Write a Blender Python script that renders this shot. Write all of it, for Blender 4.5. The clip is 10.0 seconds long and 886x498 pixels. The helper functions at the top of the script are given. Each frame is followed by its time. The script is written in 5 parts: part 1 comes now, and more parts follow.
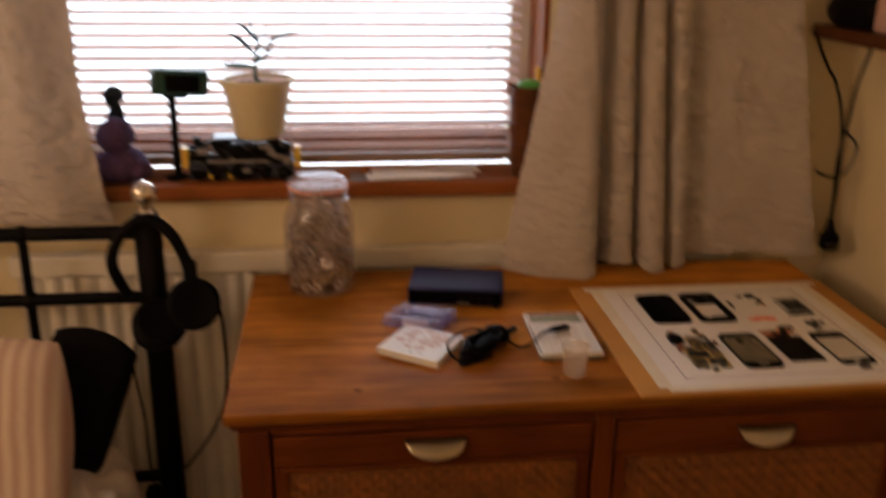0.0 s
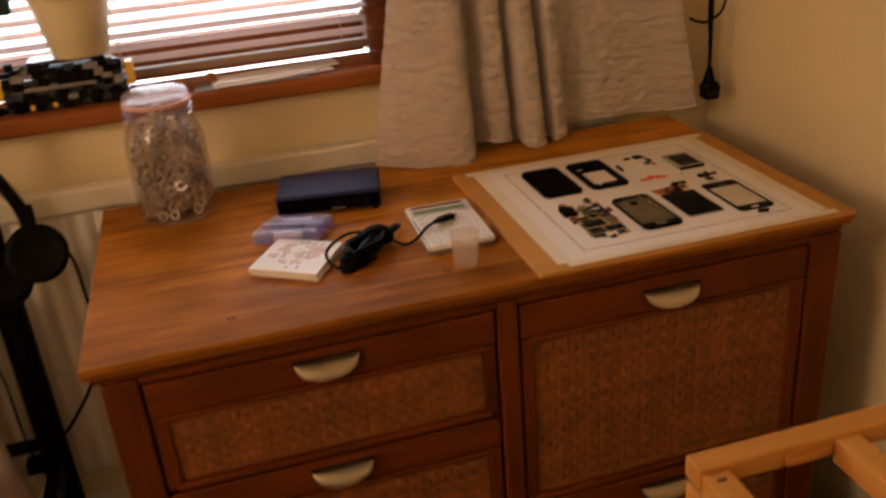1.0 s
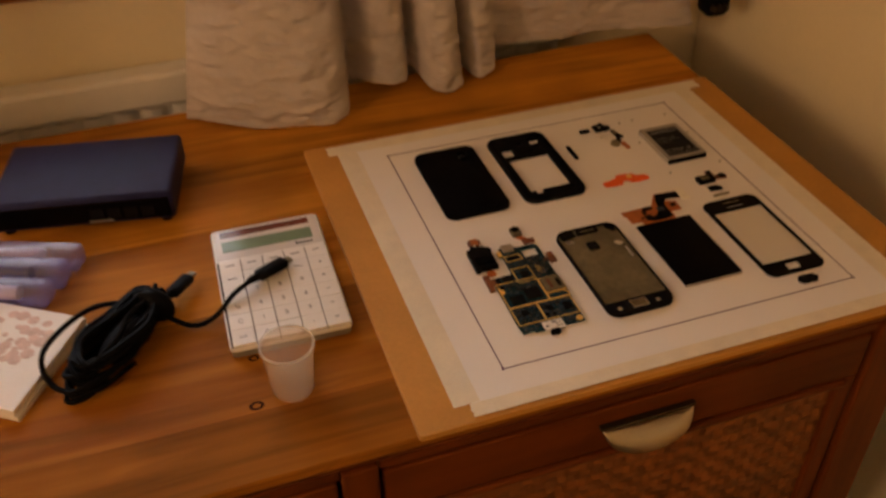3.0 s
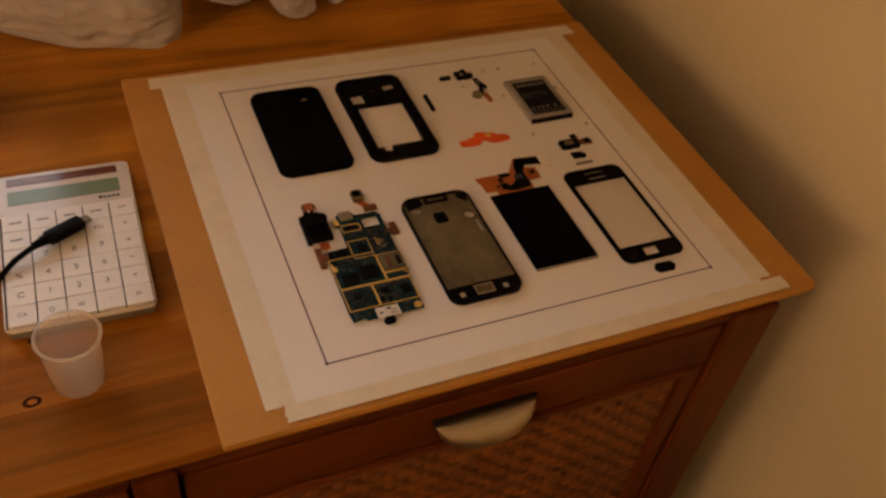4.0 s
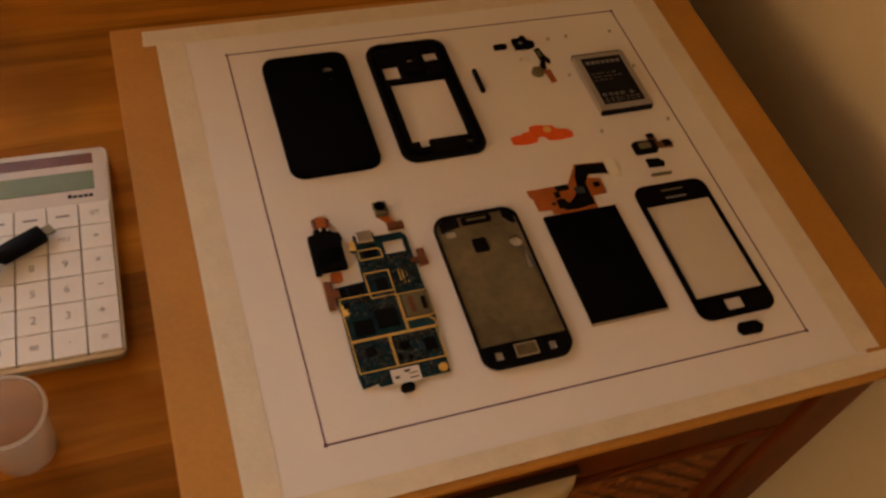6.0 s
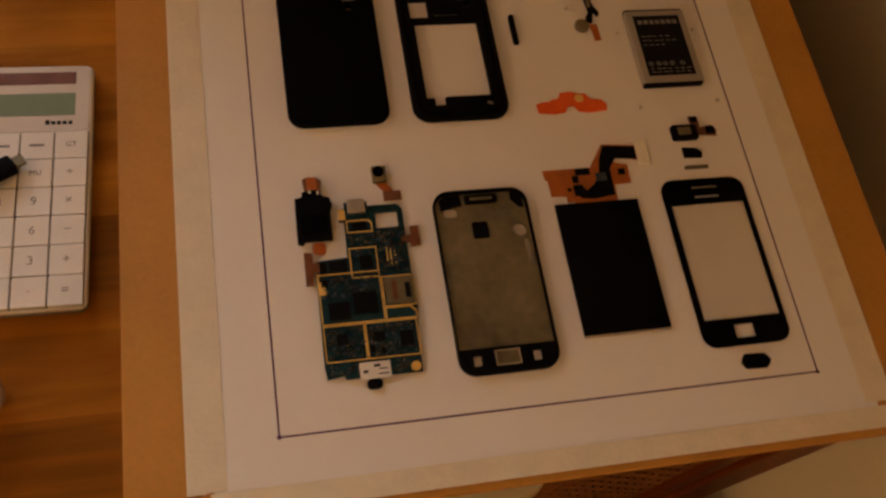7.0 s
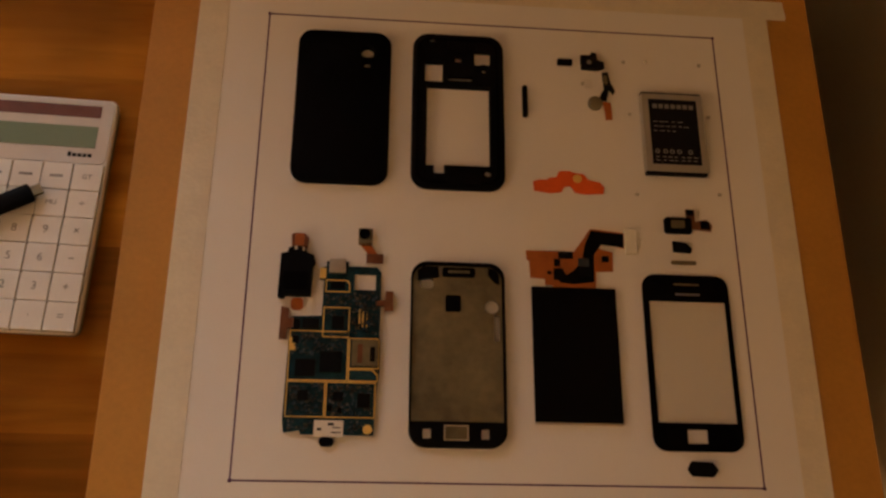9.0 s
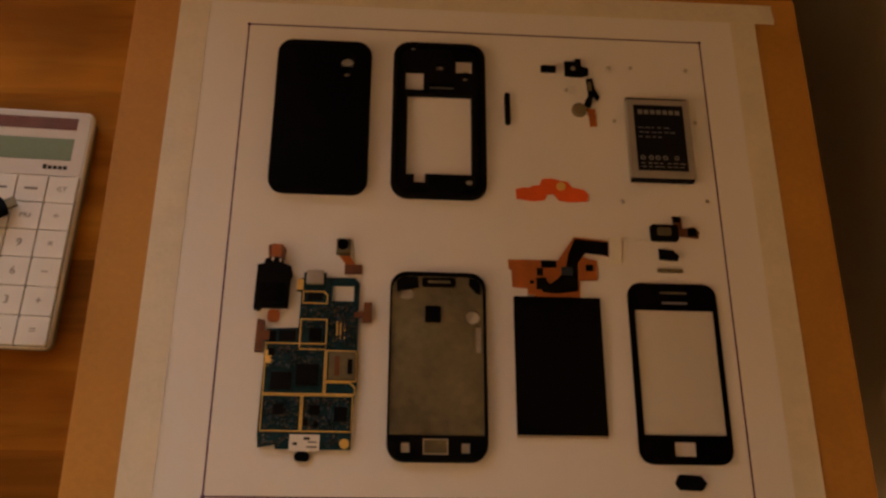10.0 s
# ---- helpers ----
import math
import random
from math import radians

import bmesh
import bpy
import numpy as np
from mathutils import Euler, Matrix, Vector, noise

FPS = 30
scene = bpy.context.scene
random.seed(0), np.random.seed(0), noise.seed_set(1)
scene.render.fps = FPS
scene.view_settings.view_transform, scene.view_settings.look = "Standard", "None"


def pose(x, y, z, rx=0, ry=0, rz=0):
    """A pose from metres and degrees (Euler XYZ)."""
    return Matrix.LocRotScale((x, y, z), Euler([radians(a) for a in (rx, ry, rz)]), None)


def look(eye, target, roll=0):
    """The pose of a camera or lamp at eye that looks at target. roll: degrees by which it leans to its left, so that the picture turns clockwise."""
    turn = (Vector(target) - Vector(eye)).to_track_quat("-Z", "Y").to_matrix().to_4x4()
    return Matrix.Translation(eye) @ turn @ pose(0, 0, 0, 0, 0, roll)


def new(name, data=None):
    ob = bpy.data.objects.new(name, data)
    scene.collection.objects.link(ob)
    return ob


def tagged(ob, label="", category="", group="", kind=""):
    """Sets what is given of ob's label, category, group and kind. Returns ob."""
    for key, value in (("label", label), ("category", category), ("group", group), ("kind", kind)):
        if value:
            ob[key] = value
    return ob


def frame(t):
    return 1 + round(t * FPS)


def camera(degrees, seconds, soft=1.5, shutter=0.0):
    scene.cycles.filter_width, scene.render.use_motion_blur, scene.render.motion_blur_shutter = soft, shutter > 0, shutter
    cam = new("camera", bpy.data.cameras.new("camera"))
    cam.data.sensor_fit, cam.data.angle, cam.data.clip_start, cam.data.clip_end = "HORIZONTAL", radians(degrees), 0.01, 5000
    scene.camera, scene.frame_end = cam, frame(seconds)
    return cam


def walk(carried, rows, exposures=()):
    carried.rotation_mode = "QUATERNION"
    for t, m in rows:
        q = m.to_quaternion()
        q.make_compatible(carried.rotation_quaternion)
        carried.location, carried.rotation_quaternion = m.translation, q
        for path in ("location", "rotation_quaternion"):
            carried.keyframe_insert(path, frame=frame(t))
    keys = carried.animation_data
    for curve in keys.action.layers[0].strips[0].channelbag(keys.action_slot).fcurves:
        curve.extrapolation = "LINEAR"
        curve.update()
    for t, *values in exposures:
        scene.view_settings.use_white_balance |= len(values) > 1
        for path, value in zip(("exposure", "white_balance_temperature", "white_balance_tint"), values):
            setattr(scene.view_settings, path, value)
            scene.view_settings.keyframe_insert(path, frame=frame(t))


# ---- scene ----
cam = camera(52.5, 10.0, soft=2.5, shutter=0.5)
PATH = [
    (0, (-0.481, -1.084, 1.39), (-0.25, 0.791, 0.731), 0.8),
    (0.3, (-0.482, -1.048, 1.393), (-0.115, 0.754, 0.605), -0.9),
    (0.5, (-0.453, -1.054, 1.314), (-0.081, 0.746, 0.526), -3.9),
    (0.7, (-0.446, -1.042, 1.31), (-0.044, 0.73, 0.475), -5.0),
    (0.9, (-0.445, -1.007, 1.317), (-0.026, 0.757, 0.472), -5.1),
    (1, (-0.438, -0.986, 1.324), (0.002, 0.771, 0.475), -4.9),
    (1.3, (-0.374, -0.908, 1.36), (0.061, 0.845, 0.501), -5.6),
    (1.5, (-0.335, -0.85, 1.354), (0.079, 0.928, 0.538), -5.6),
    (1.7, (-0.28, -0.783, 1.385), (0.069, 0.982, 0.515), -6.6),
    (2, (-0.226, -0.714, 1.35), (0.143, 1.034, 0.45), -5.5),
    (2.2, (-0.21, -0.644, 1.343), (0.239, 1.038, 0.36), -2.5),
    (3.3, (-0.158, -0.39, 1.268), (0.341, 1.012, -0.067), 0.2),
    (3.5, (-0.132, -0.373, 1.258), (0.399, 0.961, -0.134), 2.4),
    (4, (-0.119, -0.348, 1.286), (0.569, 0.898, -0.119), 9.0),
    (4.3, (-0.117, -0.316, 1.259), (0.523, 0.854, -0.232), 9.8),
    (4.5, (-0.119, -0.305, 1.254), (0.496, 0.864, -0.249), 9.4),
    (4.8, (-0.112, -0.294, 1.251), (0.476, 0.899, -0.243), 8.6),
    (5, (-0.115, -0.29, 1.248), (0.456, 0.902, -0.253), 9.3),
    (5.5, (-0.106, -0.234, 1.256), (0.536, 0.83, -0.311), 14.8),
    (6, (-0.054, -0.193, 1.267), (0.491, 0.868, -0.338), 11.9),
    (6.2, (-0.047, -0.181, 1.262), (0.522, 0.825, -0.37), 16.9),
    (7.3, (0.035, -0.089, 1.292), (0.324, 0.657, -0.541), 15.9),
    (7.5, (0.061, -0.083, 1.299), (0.274, 0.646, -0.551), 13.1),
    (7.8, (0.084, -0.068, 1.294), (0.203, 0.589, -0.591), 8.5),
    (8, (0.09, -0.059, 1.291), (0.205, 0.592, -0.596), 8.2),
    (8.3, (0.102, -0.044, 1.312), (0.22, 0.611, -0.574), 9.2),
    (8.5, (0.093, -0.056, 1.317), (0.236, 0.641, -0.552), 11.5),
    (9, (0.075, -0.055, 1.335), (0.234, 0.647, -0.531), 14.0),
    (9.5, (0.084, -0.054, 1.332), (0.227, 0.671, -0.526), 12.4),
    (10, (0.098, -0.057, 1.324), (0.221, 0.687, -0.529), 10.3),
]
EXPOSURE = [(0.0, -0.28, 6000, 10), (0.5, -0.14, 6150, 10), (0.7, 0.06, 6300, 10), (1.0, 0.09, 6350, 10), (1.5, 0.08, 6250, 10), (2.0, 0.15, 6450, 10), (3.5, -0.06, 6650, 10), (6.0, -0.14, 6800, 11), (7.5, -0.32, 6900, 11), (9.0, -0.41, 6800, 11), (10.0, -0.42, 6750, 11)]
walk(cam, [(t, look(eye, target, roll)) for t, eye, target, roll in PATH], EXPOSURE)

# ---- world, light ----
world = bpy.data.worlds.new("world")
scene.world = world
world.use_nodes = True
wn = world.node_tree.nodes
sky = wn.new("ShaderNodeTexSky")
sky.sky_type, sky.sun_disc = "NISHITA", False
sky.sun_elevation, sky.sun_rotation = radians(38), radians(20)
wn["Background"].inputs["Strength"].default_value = 0.10
world.node_tree.links.new(sky.outputs[0], wn["Background"].inputs[0])


def area_lamp(name, m, sx, sy, power, colour):
    data = bpy.data.lights.new(name, "AREA")
    data.shape, data.size, data.size_y, data.energy, data.color = "RECTANGLE", sx, sy, power, colour
    ob = new(name, data)
    ob.matrix_world = m
    return ob


# daylight coming in at the window, behind the blind
area_lamp("window_daylight", look((-0.55, 1.75, 2.0), (-0.50, 0.0, 1.10)), 2.3, 1.9, 34, (0.93, 0.95, 1.0))


def bulb(name, at, radius, power, colour):
    data = bpy.data.lights.new(name, "POINT")
    data.shadow_soft_size, data.energy, data.color = radius, power, colour
    ob = new(name, data)
    ob.location = at
    return ob


# warm room light from an unseen lamp; its spot and power are tuned
bulb("assumed_room_bulb", (-2.65, -1.35, 1.92), 0.32, 51, (1.0, 0.64, 0.40))

# ---- numbers of the place ----
FLOOR, TOP, PAPER = 0.08, 0.80, 0.8062
WALL_N, WALL_E, WALL_W, WALL_S, CEIL = 0.57, 0.52, -3.25, -2.6, 2.42


# ---- materials ----
def mat(name, colour, rough=0.5, metal=0.0, scale=40.0, vary=0.12, bump=0.05, fine=8.0, stretch=(1, 1, 1), spec=0.5, trans=0.0, alpha=1.0, coat=0.0, island=0.0):
    """A painted, printed or moulded surface: two scales of noise in colour, roughness and relief."""
    m = bpy.data.materials.new(name)
    m.use_nodes = True
    n, l = m.node_tree.nodes, m.node_tree.links
    b = n["Principled BSDF"]
    b.inputs["Roughness"].default_value, b.inputs["Metallic"].default_value = rough, metal
    b.inputs["Specular IOR Level"].default_value = spec
    b.inputs["Transmission Weight"].default_value = trans
    b.inputs["Alpha"].default_value = alpha
    b.inputs["Coat Weight"].default_value = coat
    tc, mp = n.new("ShaderNodeTexCoord"), n.new("ShaderNodeMapping")
    mp.inputs["Scale"].default_value = stretch
    l.new(tc.outputs["Object"], mp.inputs[0])
    big, small = n.new("ShaderNodeTexNoise"), n.new("ShaderNodeTexNoise")
    big.inputs["Scale"].default_value, small.inputs["Scale"].default_value = scale, scale * fine
    big.inputs["Detail"].default_value = small.inputs["Detail"].default_value = 4
    for t in (big, small):
        l.new(mp.outputs[0], t.inputs["Vector"])
    add = n.new("ShaderNodeMath")
    add.operation = "MULTIPLY_ADD"
    add.inputs[1].default_value = 0.5
    l.new(small.outputs[0], add.inputs[0])
    l.new(big.outputs[0], add.inputs[2])
    ramp = n.new("ShaderNodeMapRange")
    ramp.inputs[1].default_value, ramp.inputs[2].default_value = 0.45, 1.05
    ramp.inputs[3].default_value, ramp.inputs[4].default_value = 1 - vary, 1 + vary
    l.new(add.outputs[0], ramp.inputs[0])
    mix = n.new("ShaderNodeVectorMath")
    mix.operation = "SCALE"
    mix.inputs[0].default_value = colour[:3]
    l.new(ramp.outputs[0], mix.inputs["Scale"])
    l.new(mix.outputs[0], b.inputs["Base Color"])
    if bump:
        bp = n.new("ShaderNodeBump")
        bp.inputs["Strength"].default_value, bp.inputs["Distance"].default_value = bump, 0.002
        l.new(add.outputs[0], bp.inputs["Height"])
        l.new(bp.outputs[0], b.inputs["Normal"])
    return m


def wood(name, dark, light, axis=0, rough=0.42, scale=9.0, knots=True, spec=0.18, streaks=0.0):
    """Grain running along one axis, with streaks, soft bands and a few knots."""
    m = bpy.data.materials.new(name)
    m.use_nodes = True
    n, l = m.node_tree.nodes, m.node_tree.links
    b = n["Principled BSDF"]
    b.inputs["Roughness"].default_value = rough
    b.inputs["Specular IOR Level"].default_value = spec
    tc, info = n.new("ShaderNodeTexCoord"), n.new("ShaderNodeObjectInfo")
    off = n.new("ShaderNodeVectorMath")
    off.operation = "MULTIPLY_ADD"
    off.inputs[1].default_value = (7.0, 5.0, 3.0)
    l.new(info.outputs["Random"], off.inputs[0])
    l.new(tc.outputs["Object"], off.inputs[2])
    mp = n.new("ShaderNodeMapping")
    s = [1.0, 1.0, 1.0]
    s[axis] = 0.09
    mp.inputs["Scale"].default_value = s
    l.new(off.outputs[0], mp.inputs[0])
    warp, grain, band = n.new("ShaderNodeTexNoise"), n.new("ShaderNodeTexNoise"), n.new("ShaderNodeTexNoise")
    for t, sc, d in ((warp, scale, 2), (grain, scale * 22, 5), (band, scale * 3, 3)):
        t.inputs["Scale"].default_value, t.inputs["Detail"].default_value = sc, d
        l.new(mp.outputs[0], t.inputs["Vector"])
    band.inputs["Distortion"].default_value = 1.2
    m1, m2 = n.new("ShaderNodeMath"), n.new("ShaderNodeMath")
    m1.operation = m2.operation = "MULTIPLY_ADD"
    m1.inputs[1].default_value, m2.inputs[1].default_value = 0.35, 0.8
    l.new(grain.outputs[0], m1.inputs[0])
    l.new(band.outputs[0], m1.inputs[2])
    l.new(warp.outputs[0], m2.inputs[0])
    l.new(m1.outputs[0], m2.inputs[2])
    ramp = n.new("ShaderNodeValToRGB")
    ramp.color_ramp.elements[0].position = 0.62
    ramp.color_ramp.elements[1].position = 1.0
    ramp.color_ramp.elements[0].color, ramp.color_ramp.elements[1].color = (*dark, 1), (*light, 1)
    half = n.new("ShaderNodeMath")
    half.operation = "MULTIPLY"
    half.inputs[1].default_value = 0.76
    l.new(m2.outputs[0], half.inputs[0])
    l.new(half.outputs[0], ramp.inputs[0])
    out = ramp.outputs[0]
    if streaks:
        # dark growth lines and broad blotches of stain
        sm = n.new("ShaderNodeMapping")
        ss = [1.0, 1.0, 1.0]
        ss[axis] = 0.075
        sm.inputs["Scale"].default_value = ss
        l.new(off.outputs[0], sm.inputs[0])
        line, blot = n.new("ShaderNodeTexNoise"), n.new("ShaderNodeTexNoise")
        line.inputs["Scale"].default_value, line.inputs["Detail"].default_value, line.inputs["Distortion"].default_value = 40.0, 7, 1.3
        blot.inputs["Scale"].default_value, blot.inputs["Detail"].default_value = 7.0, 3
        l.new(sm.outputs[0], line.inputs["Vector"])
        l.new(off.outputs[0], blot.inputs["Vector"])
        lr, br = n.new("ShaderNodeMapRange"), n.new("ShaderNodeMapRange")
        lr.inputs[1].default_value, lr.inputs[2].default_value = 0.32, 0.52
        lr.inputs[3].default_value, lr.inputs[4].default_value = 1 - streaks, 1.0
        br.inputs[1].default_value, br.inputs[2].default_value = 0.35, 0.65
        br.inputs[3].default_value, br.inputs[4].default_value = 1 - 0.9 * streaks, 1.12
        l.new(line.outputs[0], lr.inputs[0])
        l.new(blot.outputs[0], br.inputs[0])
        both, sc0 = n.new("ShaderNodeMath"), n.new("ShaderNodeVectorMath")
        both.operation, sc0.operation = "MULTIPLY", "SCALE"
        l.new(lr.outputs[0], both.inputs[0])
        l.new(br.outputs[0], both.inputs[1])
        l.new(out, sc0.inputs[0])
        l.new(both.outputs[0], sc0.inputs["Scale"])
        out = sc0.outputs[0]
    if knots:
        vor = n.new("ShaderNodeTexVoronoi")
        vor.inputs["Scale"].default_value = 3.1
        mk = n.new("ShaderNodeMapping")
        ks = [1.6, 1.6, 1.6]
        ks[axis] = 0.8
        mk.inputs["Scale"].default_value = ks
        l.new(off.outputs[0], mk.inputs[0])
        l.new(mk.outputs[0], vor.inputs["Vector"])
        kr = n.new("ShaderNodeMapRange")
        kr.inputs[1].default_value, kr.inputs[2].default_value = 0.02, 0.055
        kr.inputs[3].default_value, kr.inputs[4].default_value = 0.35, 1.0
        l.new(vor.outputs["Distance"], kr.inputs[0])
        sc = n.new("ShaderNodeVectorMath")
        sc.operation = "SCALE"
        l.new(out, sc.inputs[0])
        l.new(kr.outputs[0], sc.inputs["Scale"])
        out = sc.outputs[0]
    l.new(out, b.inputs["Base Color"])
    bp = n.new("ShaderNodeBump")
    bp.inputs["Strength"].default_value, bp.inputs["Distance"].default_value = 0.12, 0.001
    l.new(grain.outputs[0], bp.inputs["Height"])
    l.new(bp.outputs[0], b.inputs["Normal"])
    return m


def cloth(name, colour, scale=260.0, crease=14.0, through_light=0.0):
    """Woven cloth with slubs and soft creases; some light comes through it."""
    m = mat(name, colour, 0.92, 0, crease, 0.10, 1.0, 9.0, spec=0.1)
    if through_light:
        n, l = m.node_tree.nodes, m.node_tree.links
        tr, mx = n.new("ShaderNodeBsdfTranslucent"), n.new("ShaderNodeMixShader")
        tr.inputs[0].default_value = (*colour, 1)
        mx.inputs[0].default_value = through_light
        l.new(n["Principled BSDF"].outputs[0], mx.inputs[1])
        l.new(tr.outputs[0], mx.inputs[2])
        l.new(mx.outputs[0], n["Material Output"].inputs[0])
    return m


def glow(name, colour, strength):
    m = bpy.data.materials.new(name)
    m.use_nodes = True
    b = m.node_tree.nodes["Principled BSDF"]
    b.inputs["Base Color"].default_value = (*colour, 1)
    b.inputs["Emission Color"].default_value = (*colour, 1)
    b.inputs["Emission Strength"].default_value = strength
    return m


def clear(name, colour, rough=0.05, ior=1.45, weight=1.0):
    m = bpy.data.materials.new(name)
    m.use_nodes = True
    b = m.node_tree.nodes["Principled BSDF"]
    b.inputs["Base Color"].default_value = (*colour, 1)
    b.inputs["Roughness"].default_value = rough
    b.inputs["Transmission Weight"].default_value = weight
    b.inputs["IOR"].default_value = ior
    return m


def film(name, tint, gloss=0.06, body=0.0, body_colour=(1, 1, 1)):
    """Thin clear plastic or glass: light goes straight through, the gloss follows the angle, and a cloudy body scatters some of it."""
    m = bpy.data.materials.new(name)
    m.use_nodes = True
    n, l = m.node_tree.nodes, m.node_tree.links
    n.remove(n["Principled BSDF"])
    tr, gl, fr, mx = n.new("ShaderNodeBsdfTransparent"), n.new("ShaderNodeBsdfGlossy"), n.new("ShaderNodeMath"), n.new("ShaderNodeMixShader")
    lw, pw = n.new("ShaderNodeLayerWeight"), n.new("ShaderNodeMath")
    pw.operation, pw.inputs[1].default_value = "POWER", 3.5
    l.new(lw.outputs["Facing"], pw.inputs[0])
    tr.inputs[0].default_value = (*tint, 1)
    gl.inputs["Roughness"].default_value = gloss
    fr.operation, fr.inputs[1].default_value, fr.inputs[2].default_value = "MULTIPLY_ADD", 0.45, 0.03
    l.new(pw.outputs[0], fr.inputs[0])
    l.new(fr.outputs[0], mx.inputs[0])
    base = tr.outputs[0]
    if body:
        df, tl, m2, m3 = n.new("ShaderNodeBsdfDiffuse"), n.new("ShaderNodeBsdfTranslucent"), n.new("ShaderNodeMixShader"), n.new("ShaderNodeMixShader")
        df.inputs[0].default_value = tl.inputs[0].default_value = (*body_colour, 1)
        m2.inputs[0].default_value, m3.inputs[0].default_value = 0.5, body
        l.new(df.outputs[0], m2.inputs[1])
        l.new(tl.outputs[0], m2.inputs[2])
        l.new(base, m3.inputs[1])
        l.new(m2.outputs[0], m3.inputs[2])
        base = m3.outputs[0]
    l.new(base, mx.inputs[1])
    l.new(gl.outputs[0], mx.inputs[2])
    l.new(mx.outputs[0], n["Material Output"].inputs[0])
    return m


M_WALL = mat("cream_wall_paint", (0.85, 0.73, 0.475), 0.75, 0, 3.0, 0.04, 0.10, 60.0)
M_BEIGE = mat("beige_rail_paint", (0.27, 0.185, 0.14), 0.5, 0, 10.0, 0.06, 0.05)
M_CEIL = mat("white_ceiling_paint", (0.80, 0.77, 0.70), 0.85, 0, 4.0, 0.03, 0.1, 40.0)
M_FLOOR = mat("dark_carpet", (0.045, 0.04, 0.045), 0.95, 0, 30.0, 0.35, 0.8, 12.0)
M_WHITE = mat("white_gloss_paint", (0.86, 0.81, 0.70), 0.35, 0, 10.0, 0.05, 0.05)
M_TOP = wood("honey_pine_top", (0.30, 0.098, 0.0085), (0.585, 0.242, 0.025), 0, 0.56, 5.0, True, 0.07, 0.36)
M_LIP = wood("honey_pine_lipping", (0.22, 0.073, 0.0078), (0.40, 0.150, 0.0175), 0, 0.60, 7.0, False, 0.05, 0.32)
# front stain, darker than the top; part of the front's shade is in it
M_RAIL = wood("shaded_stain_pine_rail", (0.094, 0.0205, 0.0032), (0.155, 0.036, 0.0050), 0, 0.44, 7.0, False, 0.14, 0.25)
M_POST = wood("shaded_stain_pine_post", (0.094, 0.0205, 0.0032), (0.155, 0.036, 0.0050), 2, 0.44, 7.0, False, 0.14, 0.25)
M_SILL = wood("varnished_sill_wood", (0.20, 0.062, 0.016), (0.34, 0.115, 0.032), 0, 0.52, 6.0, False, 0.10)
M_PINEX = wood("raw_pine", (0.43, 0.182, 0.032), (0.58, 0.270, 0.060), 0, 0.55, 8.0, False)
M_PINEY = wood("raw_pine_long", (0.43, 0.182, 0.032), (0.58, 0.270, 0.060), 1, 0.55, 8.0, False)
M_PINEZ = wood("raw_pine_upright", (0.43, 0.182, 0.032), (0.58, 0.270, 0.060), 2, 0.55, 8.0, False)
# near-black brown that puts the shade of recesses into the colour
M_DARKIN = mat("dark_recess_shade", (0.03, 0.015, 0.008), 0.8, 0, 20, 0.2, 0.1)
M_DKWOOD = wood("dark_stained_wood", (0.075, 0.024, 0.008), (0.15, 0.050, 0.016), 0, 0.4, 6.0, False)
M_KNOT = mat("knot_brown", (0.050, 0.016, 0.006), 0.8, 0, 80, 0.3, 0.1, spec=0.05)
M_CANE = mat("woven_cane", (0.200, 0.064, 0.0092), 0.6, 0, 30.0, 0.26, 0.3, 6.0)
M_CANEB = mat("cane_backing", (0.155, 0.050, 0.0075), 0.8, 0, 60, 0.3, 0.1)
# dark metal of the plug pins, also the painted shadow line over the handles
M_SHADEPIN = mat("shade_line_pin_nickel", (0.05, 0.035, 0.02), 0.4, 0.6, 120, 0.1, 0.05)
M_CUP = mat("brushed_nickel", (0.82, 0.75, 0.58), 0.30, 1.0, 120, 0.08, 0.06, 6.0, (0.1, 1, 1))
M_MDF = mat("hardboard", (0.53, 0.250, 0.042), 0.62, 0, 14, 0.15, 0.10, 24.0)
M_PAPER = mat("white_paper", (0.86, 0.83, 0.79), 0.75, 0, 12, 0.02, 0.05, 40.0)
M_TAPE = mat("masking_tape", (0.80, 0.72, 0.565), 0.6, 0, 60, 0.07, 0.3, 6.0)
M_INK = mat("violet_ink", (0.085, 0.020, 0.085), 0.6, 0, 300, 0.5, 0.0)
M_BLACK = mat("black_plastic", (0.004, 0.004, 0.005), 0.5, 0, 90, 0.2, 0.06, 10.0, spec=0.06)
M_GLOSSB = mat("black_gloss", (0.003, 0.003, 0.004), 0.2, 0, 30, 0.1, 0.0, spec=0.05)
M_MATTEB = mat("matte_black_cover", (0.003, 0.003, 0.004), 0.65, 0, 200, 0.2, 0.25, 5.0, spec=0.03)
M_PLATE = mat("magnesium_plate", (0.20, 0.175, 0.105), 0.45, 0.5, 30, 0.40, 0.2, 6.0)
M_METAL = mat("steel", (0.55, 0.52, 0.47), 0.35, 0.9, 100, 0.1, 0.05)
M_GOLD = mat("gold_shield_frame", (0.88, 0.60, 0.18), 0.42, 0.35, 120, 0.12, 0.05)
M_PCB = mat("blue_circuit_board", (0.007, 0.034, 0.046), 0.45, 0, 160, 0.7, 0.15, 5.0, spec=0.15)
M_CHIP = mat("black_chip", (0.005, 0.005, 0.006), 0.5, 0, 120, 0.25, 0.05, spec=0.08)
M_CHIPB = mat("blue_grey_chip", (0.022, 0.036, 0.052), 0.4, 0, 120, 0.3, 0.05)
M_COPPER = mat("orange_flex_film", (0.42, 0.115, 0.022), 0.38, 0, 90, 0.25, 0.05)
M_COPPERD = mat("brown_flex_film", (0.16, 0.055, 0.022), 0.4, 0, 90, 0.3, 0.05)
